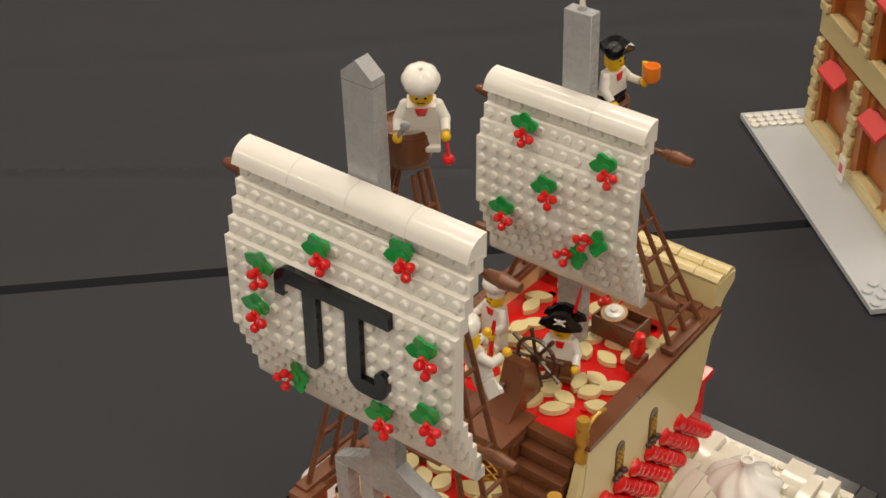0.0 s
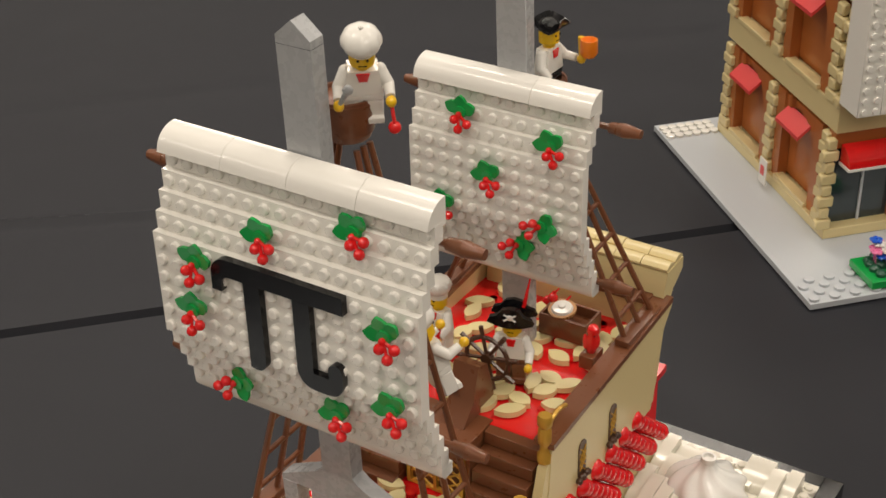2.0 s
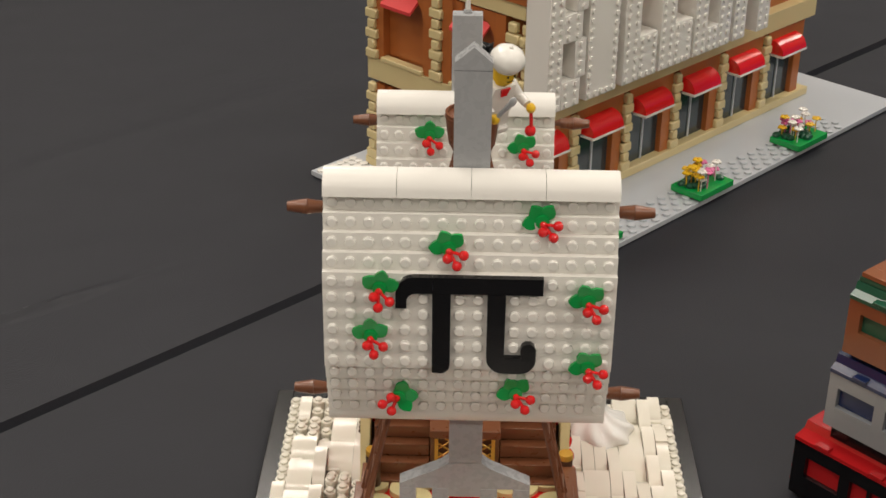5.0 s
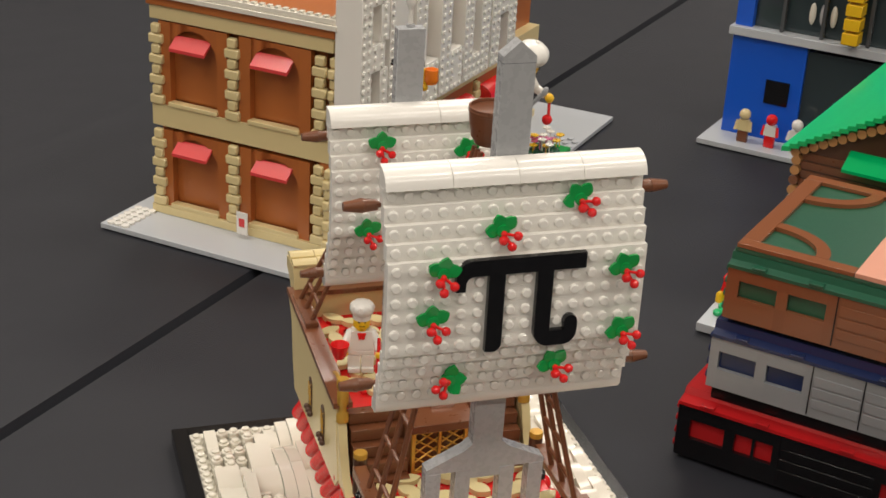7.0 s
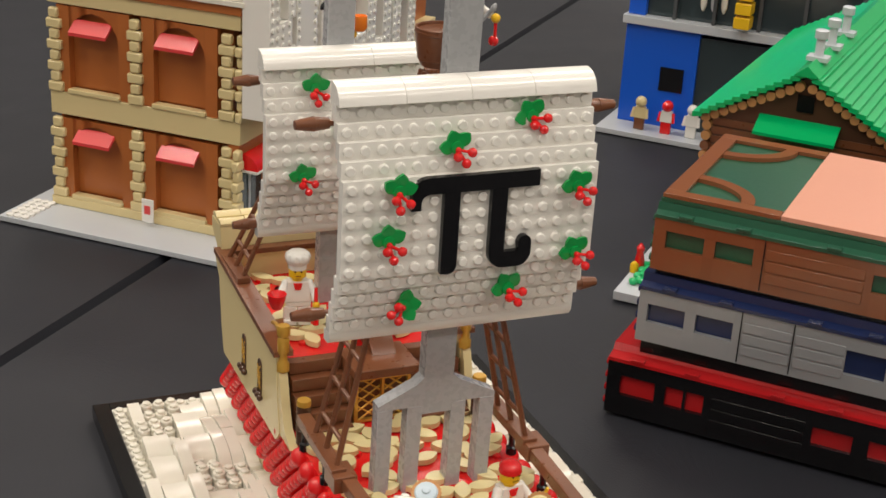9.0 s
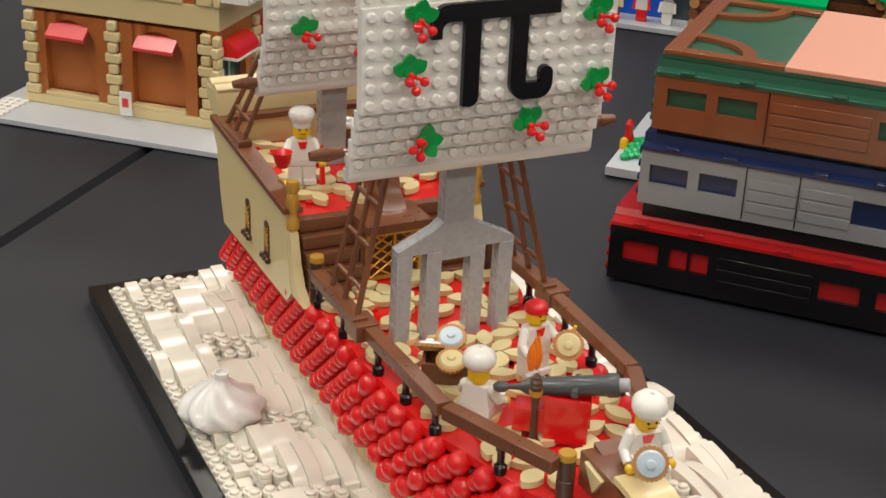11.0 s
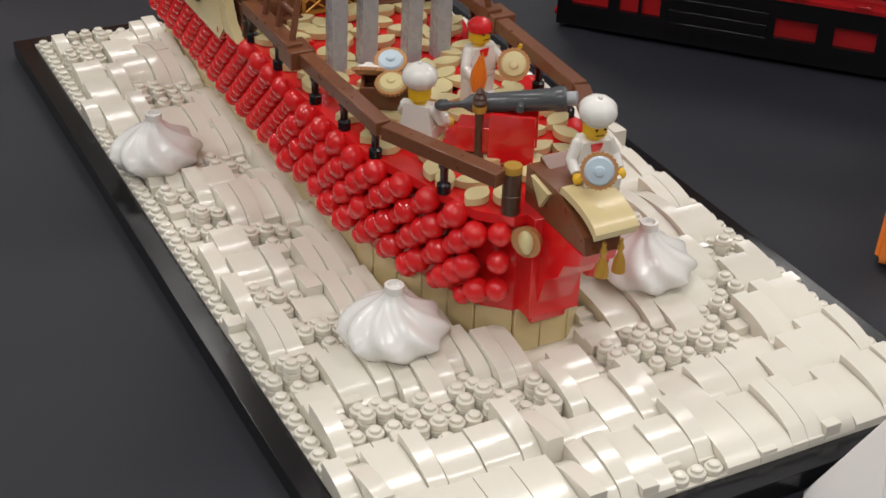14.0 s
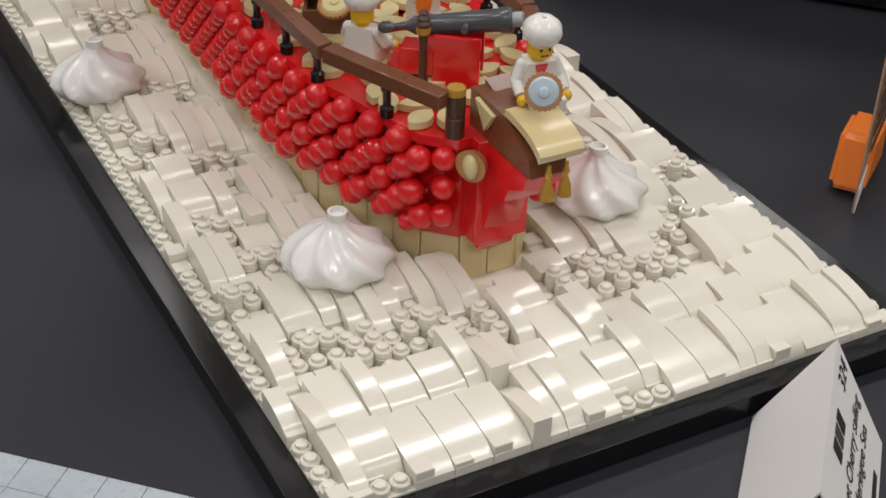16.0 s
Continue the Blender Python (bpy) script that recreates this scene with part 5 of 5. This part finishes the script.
def blue_building():
    ang = math.degrees(math.atan2(-0.072, 0.070))
    e = thing("blue_building", "blue toy building with grey bands and glass floors", "toy building", pose(0.527, 0.812, 0.0, 0, 0, ang) @ Matrix.Scale(0.95, 4))
    W, D = 0.26, 0.22
    bm = B(); box(bm, -0.014, W, -0.026, D, 0.0, 0.006, 0.0004); part("pavement_plate", bm, PALEGREY, e)
    bm = B(); box(bm, 0.0, 0.088, 0.018, D, 0.0062, 0.124, 0.0004); part("wall", bm, BLUE, e)
    bm = B(); box(bm, 0.0882, W, 0.022, D, 0.0062, 0.118); part("shop_glass", bm, SMOKE, e)
    bm = B(); box(bm, -0.004, W, 0.012, D, 0.1242, 0.134, 0.0004); part("band", bm, PALEGREY, e)
    bm = B(); box(bm, 0.004, W, 0.030, D, 0.1342, 0.206); part("upper_glass", bm, SMOKE, e)
    for x in (0.0, 0.052, 0.098, 0.150, 0.200):
        bm = B(); box(bm, x, x + (0.020 if x == 0 else 0.004), 0.020, 0.029, 0.1342, 0.206, 0.0003); part("column", bm, BLUE if x == 0 else DGREY, e)
    bm = B(); box(bm, -0.004, W, 0.014, D, 0.2062, 0.216, 0.0004); part("band", bm, PALEGREY, e)
    bm = B(); box(bm, 0.0, W, 0.020, D, 0.2162, 0.30, 0.0004); part("upper_wall", bm, BLUE, e)
    bm = B(); box(bm, 0.046, 0.074, 0.0165, 0.0178, 0.050, 0.078); part("sign_plate", bm, BLACK, e, "dark plate with gold marks")
    for k in range(6):
        bm = B(); box(bm, 0.128, 0.146, -0.004, 0.016, 0.140 + k * 0.016, 0.153 + k * 0.016, 0.0006); part("yellow_block", bm, YELLOW, e)
    for k in range(3):
        bm = B(); ball(bm, (0.085 + 0.012 * k, 0.027, 0.160), 0.008, 0.5, 0.3, 1.6, u=8, v=6); part("shape_behind_glass", bm, CREAM if k % 2 == 0 else GREY, e)
    for x, mats, lab in ((0.034, [TAN, BROWN], "tan and brown toy figure by a blue wall"), (0.066, [RED, WHITE], "red toy figure by a blue wall"), (0.096, [WHITE, PALEGREY], "white toy figure by a blue wall")):
        bm = B()
        box(bm, -0.006, 0.006, -0.003, 0.003, 0, 0.014, 0.0008, mi=1 if mats[0] is TAN else 0)
        prism(bm, [(-0.0075, 0.0142), (0.0075, 0.0142), (0.006, 0.027), (-0.006, 0.027)], -0.0035, 0.0035, XZ, mi=1 if mats[0] is RED else 0)
        ball(bm, (0, 0, 0.033), 0.0062, 1.1, 1.1, 1.1)
        for s in (-1, 1):
            cone(bm, (s * 0.007, 0, 0.025), (s * 0.009, -0.003, 0.014), 0.0024, 0.002, 8)
        t = thing("toy_figure", lab, "toy figure", e.matrix_world @ Matrix.Translation((x, -0.006, 0.0062)), "figures by the blue building", data=mesh_of("toy_figure", bm, mats))


bpy.context.view_layer.update()
blue_building()

# ---- things at the near edge ----


def tent_card():
    a = math.degrees(math.atan2(0.0624, 0.0596))
    e = thing("tent_card", "folded white display card with printed black text", "display card", pose(0.0182, -0.3155, 0.0, 0, 0, a))
    L, h, w, t = 0.0863, 0.045, 0.0250, 0.0007
    for s, nm in ((1, "blank_side"), (-1, "printed_side")):
        bm = B()
        pts = [(0.0, h), (s * w, 0.0002), (s * w - s * t * 1.4, 0.0002), (0.0, h - t * 2)]
        prism(bm, pts, 0.0, L, YZ)
        sd = part(nm, bm, CARD, e, "white card panel")
        if s < 0:
            printed = sd
    # writing runs along the fold

    def write(body, x, d, size, align="CENTER"):
        c = bpy.data.curves.new("writing", "FONT")
        c.body, c.size, c.align_x, c.extrude = body, size, align, 0.00005
        ob = new("writing", c)
        slope = math.atan2(h, w)
        ob.parent = printed
        ob.matrix_local = Matrix.Translation((x, -d * math.cos(slope) - 0.0003, h - d * math.sin(slope) + 0.0002)) @ Matrix.Rotation(slope, 4, "X")
        ob.data.materials.append(INK)
        dg = bpy.context.evaluated_depsgraph_get()
        me = bpy.data.meshes.new_from_object(ob.evaluated_get(dg))
        bpy.data.objects.remove(ob)
        o2 = new("writing", me)
        o2.parent = printed
        o2.matrix_local = Matrix.Translation((x, -d * math.cos(slope) - 0.0003, h - d * math.sin(slope) + 0.0002)) @ Matrix.Rotation(slope, 4, "X")
        return o2
    write("324", L - 0.0120, 0.0110, 0.0105)
    write("Sweet Cherry sailing", L * 0.5, 0.0250, 0.0088)
    write("the Meringue Sea", L * 0.5, 0.0345, 0.0088)
    slope = math.atan2(h, w)
    M = Matrix.Translation((0, 0, h)) @ Matrix.Rotation(slope, 4, "X")
    for x0, x1, d0, d1 in ((0.024, 0.062, 0.0440, 0.0475),):
        bm = B(); box(bm, x0, x1, -d1, -d0, 0.0, 0.0003, m=Matrix.Translation((0, -0.0002, 0)) @ M); part("text_bar", bm, INK, printed)
    for k in range(3):
        bm = B(); box(bm, 0.030 + k * 0.008, 0.036 + k * 0.008, -0.014, -0.006, 0.0, 0.0003, m=Matrix.Translation((0, -0.0002, 0)) @ M); part("emblem", bm, (INK, DGREY, INK)[k], printed)


tent_card()


def standing_sheet():
    e = thing("info_sheet", "brown printed sheet in a clear stand on the table", "info sheet", pose(0.1970, -0.1350, 0.0, 0, 0, 36))
    bm = B()
    n = 10
    pts = [(0.16 * k / n, 0.004 * math.sin(3 * k / n)) for k in range(n + 1)]
    prism(bm, pts + [(x, y + 0.0009) for x, y in reversed(pts)], 0.0005, 0.100)
    sh = part("sheet", bm, KRAFT, e)
    bm = B(); prism(bm, [(x, y - 0.0006) for x, y in pts] + [(x, y - 0.0001) for x, y in reversed(pts)], 0.0004, 0.014); part("lower_border", bm, CARD, sh)
    for k in range(6):
        bm = B(); box(bm, 0.008, 0.060, -0.0012, -0.0007, 0.030 + k * 0.009, 0.034 + k * 0.009, m=Matrix.Translation((0, 0.0, 0)) @ Matrix.Rotation(radians(2), 4, "Z")); part("text_bar", bm, DBROWN, sh)


standing_sheet()
e = thing("orange_block", "bright orange rounded plastic block behind the info sheet", "plastic block", pose(0.2050, -0.1185, 0.0, 0, 0, 36))
bm = B(); prism(bm, [(0.0, 0.0005), (0.045, 0.0005), (0.040, 0.027), (0.012, 0.027)], -0.009, 0.009, XZ)
bmesh.ops.bevel(bm, geom=bm.edges[:], offset=0.003, segments=3, affect="EDGES"); part("body", bm, ORANGE, e)


def tile_floor():
    a = math.degrees(math.atan2(-0.0538, 0.0564))
    e = thing("tiled_baseplate", "pale blue-grey baseplate of square tiles", "baseplate", pose(-0.2110, -0.1370, 0.0, 0, 0, a))
    bm = B(); box(bm, -0.10, 0.16, -0.13, 0.0, 0.0, 0.0030); part("plate", bm, PALEGREY, e)
    bm = B(); box(bm, 0, 0.0158, -0.0158, 0, 0.0, 0.0030, 0.0002); me = mesh_of("tile", bm, TILEBLUE)
    for i in range(16):
        for j in range(8):
            ob = part("tile", me, None, e)
            ob.matrix_local = Matrix.Translation((-0.10 + i * 0.016, -j * 0.016, 0.0031))


tile_floor()


def small_lamp_toy():
    e = thing("toy_valve", "black ring wheel with yellow collar on grey stem", "toy part", pose(-0.2265, -0.1180, 0.0907, 0, 0, 0))
    bm = B(); cone(bm, (-0.016, 0, -0.0900), (-0.016, 0, 0.020), 0.006, 0.004, 12); part("stem", bm, GREY, e)
    bm = B(); cone(bm, (-0.014, 0, 0.017), (-0.007, 0, 0.020), 0.0042, 0.0036, 12); part("collar", bm, YELLOW, e)
    bm = B()
    n, k2 = 20, 8
    grid = [[bm.verts.new((-0.001 + 0.0018 * math.cos(2 * math.pi * j / k2), (0.0068 + 0.0018 * math.sin(2 * math.pi * j / k2)) * math.cos(2 * math.pi * i / n), 0.022 + (0.0068 + 0.0018 * math.sin(2 * math.pi * j / k2)) * math.sin(2 * math.pi * i / n))) for j in range(k2)] for i in range(n)]
    for i in range(n):
        for j in range(k2):
            bm.faces.new((grid[i][j], grid[(i + 1) % n][j], grid[(i + 1) % n][(j + 1) % k2], grid[i][(j + 1) % k2]))
    cone(bm, (-0.008, 0, 0.0205), (-0.001, 0.006, 0.022), 0.0012, 0.0012, 6)
    cone(bm, (-0.008, 0, 0.0205), (-0.001, -0.006, 0.022), 0.0012, 0.0012, 6)
    part("ring", bm, BLACK, e)


small_lamp_toy()
e = thing("white_display_box", "white ridged display box far down the table", "box", pose(0.93, 1.50, 0.0, 0, 0, -40))
bm = B(); box(bm, -0.08, 0.10, -0.05, 0.05, 0.0, 0.05, 0.003); part("body", bm, CARD, e)
for k in range(8):
    bm = B(); box(bm, -0.07 + 0.02 * k, -0.062 + 0.02 * k, -0.0525, -0.0505, 0.008, 0.042); part("rib", bm, GREY, e)

# ---- sea of cream bricks on the base (pieces last) ----


def in_hull(x, y, m=-0.001):
    x -= 0.0025
    return -0.135 < y < 0.266 and abs(x) < hull_x(max(-0.12, min(0.26, y))) + m - 0.002 or (abs(x) < 0.014 and -0.135 < y < 0)


def wave_mesh(w, l, h, s):
    bm = B()
    n = 7
    pts = [(0.0, 0.0), (l, 0.0)]
    pts += [(l - l * k / n, s + (h - s) * math.sqrt(1 - (1 - k / n) ** 2)) for k in range(n + 1)]
    prism(bm, pts, -w / 2 + 0.00012, w / 2 - 0.00012, YZ)
    for f in bm.faces:
        f.smooth = abs(f.normal.x) < 0.3 and len(f.verts) == 4
    bmesh.ops.transform(bm, matrix=Matrix.Diagonal((1, -1, 1, 1)), verts=bm.verts[:])
    return mesh_of("wave_tile", bm, CREAM)


PX = 0.00811


def sea():
    top = 0.0102
    WV = [wave_mesh(w * U, l * U, h, s) for w, l, h, s in ((1, 4, 0.0128, 0.0016), (2, 3, 0.0108, 0.0016), (1, 4, 0.0112, 0.0016), (2, 4, 0.0092, 0.0030), (1, 3, 0.0096, 0.0016), (2, 2, 0.0064, 0.0032))]
    LEN = (4, 3, 4, 4, 3, 2)
    WID = (1, 2, 1, 2, 1, 2)
    bm = B()
    lathe(bm, [(0.0035, 0.0), (0.0039, 0.0004), (0.0039, PL - 0.0005), (0.0035, PL - 0.0001), (0.0025, PL - 0.0001), (0.0025, PL + 0.0014), (0.0021, PL + 0.0017)], seg=12)
    rp = mesh_of("round_plate", bm, CREAM)
    nx, ny = 32, 64
    Y0 = -0.2245
    taken = set()
    clusters = [(-0.092, -0.141, 0.016), (-0.068, -0.151, 0.019), (-0.042, -0.149, 0.022), (-0.020, -0.154, 0.019), (0.024, -0.146, 0.013), (0.045, -0.146, 0.020), (0.066, -0.151, 0.019), (0.086, -0.138, 0.014), (0.101, -0.120, 0.013), (0.118, -0.092, 0.013), (0.095, -0.055, 0.016), (-0.084, -0.075, 0.016), (-0.094, -0.046, 0.016), (-0.076, 0.013, 0.015), (-0.097, 0.034, 0.016), (-0.072, 0.085, 0.014), (-0.108, -0.100, 0.014), (-0.108, 0.062, 0.014), (-0.105, 0.135, 0.014), (-0.075, 0.185, 0.020), (-0.10, 0.245, 0.018), (-0.09, 0.275, 0.02), (0.09, 0.03, 0.02), (0.10, 0.09, 0.018), (0.105, 0.16, 0.016)]

    def cell(i, j):
        return XC + (i - 15.5) * PX, Y0 + 0.004 + j * U

    def put_stack(i, j, n):
        x, y = cell(i, j)
        for k in range(n):
            ob = part("round_plate", rp, None, ship)
            ob.matrix_local = Matrix.Translation((x, y, top + k * PL)) @ Matrix.Rotation(rnd.uniform(0, 3), 4, "Z")
    # rim of single round plates with gaps
    for i in range(nx):
        for j in range(ny):
            x, y = cell(i, j)
            if in_hull(x, y):
                taken.add((i, j))
                continue
            rim = i in (0, nx - 1) or j in (0, ny - 1)
            if rim and noise.noise(Vector((x * 26, y * 26, 3))) > (0.10 if j == 0 else -0.26):
                put_stack(i, j, 1)
                taken.add((i, j))
                continue
            for cx, cy, r in clusters:
                d = math.hypot(x - cx, (y - cy))
                if d < r * (0.8 + 0.5 * noise.noise(Vector((x * 60, y * 60, 7)))):
                    put_stack(i, j, 1 + int(2.4 * max(0.0, 1 - d / r) + rnd.random() * 1.3))
                    taken.add((i, j))
                    break
    order = [(i, j) for j in range(ny) for i in range(nx)]
    for i, j in order:
        if (i, j) in taken:
            continue
        opts = [0, 3, 1, 2]
        rnd.shuffle(opts)
        opts += [4, 5]
        for k in opts + [None]:
            if k is None:
                x, y = cell(i, j)
                ob = part("wave_tile", small, None, ship)
                ob.matrix_local = Matrix.Translation((x, y, top)) @ Matrix.Diagonal((1, 1, rnd.choice((1.0, 1.6, 2.2)), 1))
                taken.add((i, j))
                break
            cells = [(i + a, j + b) for a in range(WID[k]) for b in range(LEN[k])]
            if any(c in taken or c[0] >= nx or c[1] >= ny for c in cells):
                continue
            xa, ya = cell(i, j)
            xc, yb = xa + (WID[k] - 1) * PX / 2, ya + (LEN[k] - 0.5) * U
            lift = max(0.0, 0.0008 + 0.0030 * noise.noise(Vector((xc * 14, yb * 14, 0))))
            if min(i, nx - 1 - i, j) < 2:
                lift = 0.0
            ob = part("wave_tile", WV[k], None, ship)
            m = Matrix.Translation((xc, yb, top + lift))
            if rnd.random() < 0.12:
                m = Matrix.Translation((xc, yb - LEN[k] * U, top + lift)) @ Matrix.Rotation(math.pi, 4, "Z")
            ob.matrix_local = m
            taken.update(cells)
            if lift > 0.001:
                key = (WID[k], LEN[k])
                if key not in ris:
                    b2 = B()
                    box(b2, -WID[k] * U / 2 + 0.0001, WID[k] * U / 2 - 0.0001, -LEN[k] * U + 0.0001, -0.0001, -0.02, 0.0)
                    ris[key] = mesh_of("wave_brick", b2, CREAM)
                rb = part("wave_brick", ris[key], None, ship)
                rb.matrix_local = Matrix.Translation((xc, yb, top + lift - 0.00005)) @ Matrix.Diagonal((1, 1, lift / 0.02, 1))


ris = {}
bm = B(); box(bm, -0.0039, 0.0039, -0.0039, 0.0039, 0.0, 0.0032, 0.0002)
small = mesh_of("wave_tile_small", bm, CREAM)
sea()


def meringue(x, y, turn, z=0.0145):
    """A swirled blob with a stud nub on top."""
    bm = B()
    seg, rings = 64, 16
    prev = None
    for k in range(rings + 1):
        t = k / rings
        if t < 0.3:
            r = 0.0232 * (0.70 + 0.30 * math.sin(math.pi / 2 * t / 0.3))
        else:
            r = 0.0184 * (0.5 + 0.5 * math.cos(math.pi * (t - 0.3) / 0.7)) ** 0.85 + 0.0042
        zr = 0.0012 + 0.0260 * t ** 0.95
        ring = []
        for q in range(seg):
            a = 2 * math.pi * q / seg
            c = 0.5 + 0.5 * math.cos(8 * (a + 1.25 * t))
            lobe = 1 + 0.17 * (c ** 1.2 - 0.5) * (1 - t) ** 0.5
            ring.append(bm.verts.new((r * lobe * math.cos(a), r * lobe * math.sin(a), zr + 0.0020 * c * (1 - t) * t * 2)))
        if prev:
            for q in range(seg):
                f = bm.faces.new((prev[q], prev[(q + 1) % seg], ring[(q + 1) % seg], ring[q]))
                f.smooth = True
        else:
            bm.faces.new(list(reversed(ring)))
        prev = ring
    bm.faces.new(prev)
    lathe(bm, [(0.0042, 0.0260), (0.0042, 0.0310), (0.0030, 0.0311), (0.0026, 0.0290)], seg=16)
    ob = part("meringue", bm, PEARL, ship, "pearly white swirled meringue")
    ob.matrix_local = Matrix.Translation((x, y, z)) @ Matrix.Rotation(turn, 4, "Z")


meringue(-0.1005, 0.1025, 0.2)
meringue(-0.0600, -0.1005, 0.7, 0.0185)
meringue(0.0685, -0.1005, 1.4, 0.0180)
meringue(0.0880, 0.2485, 0.4, 0.0105)
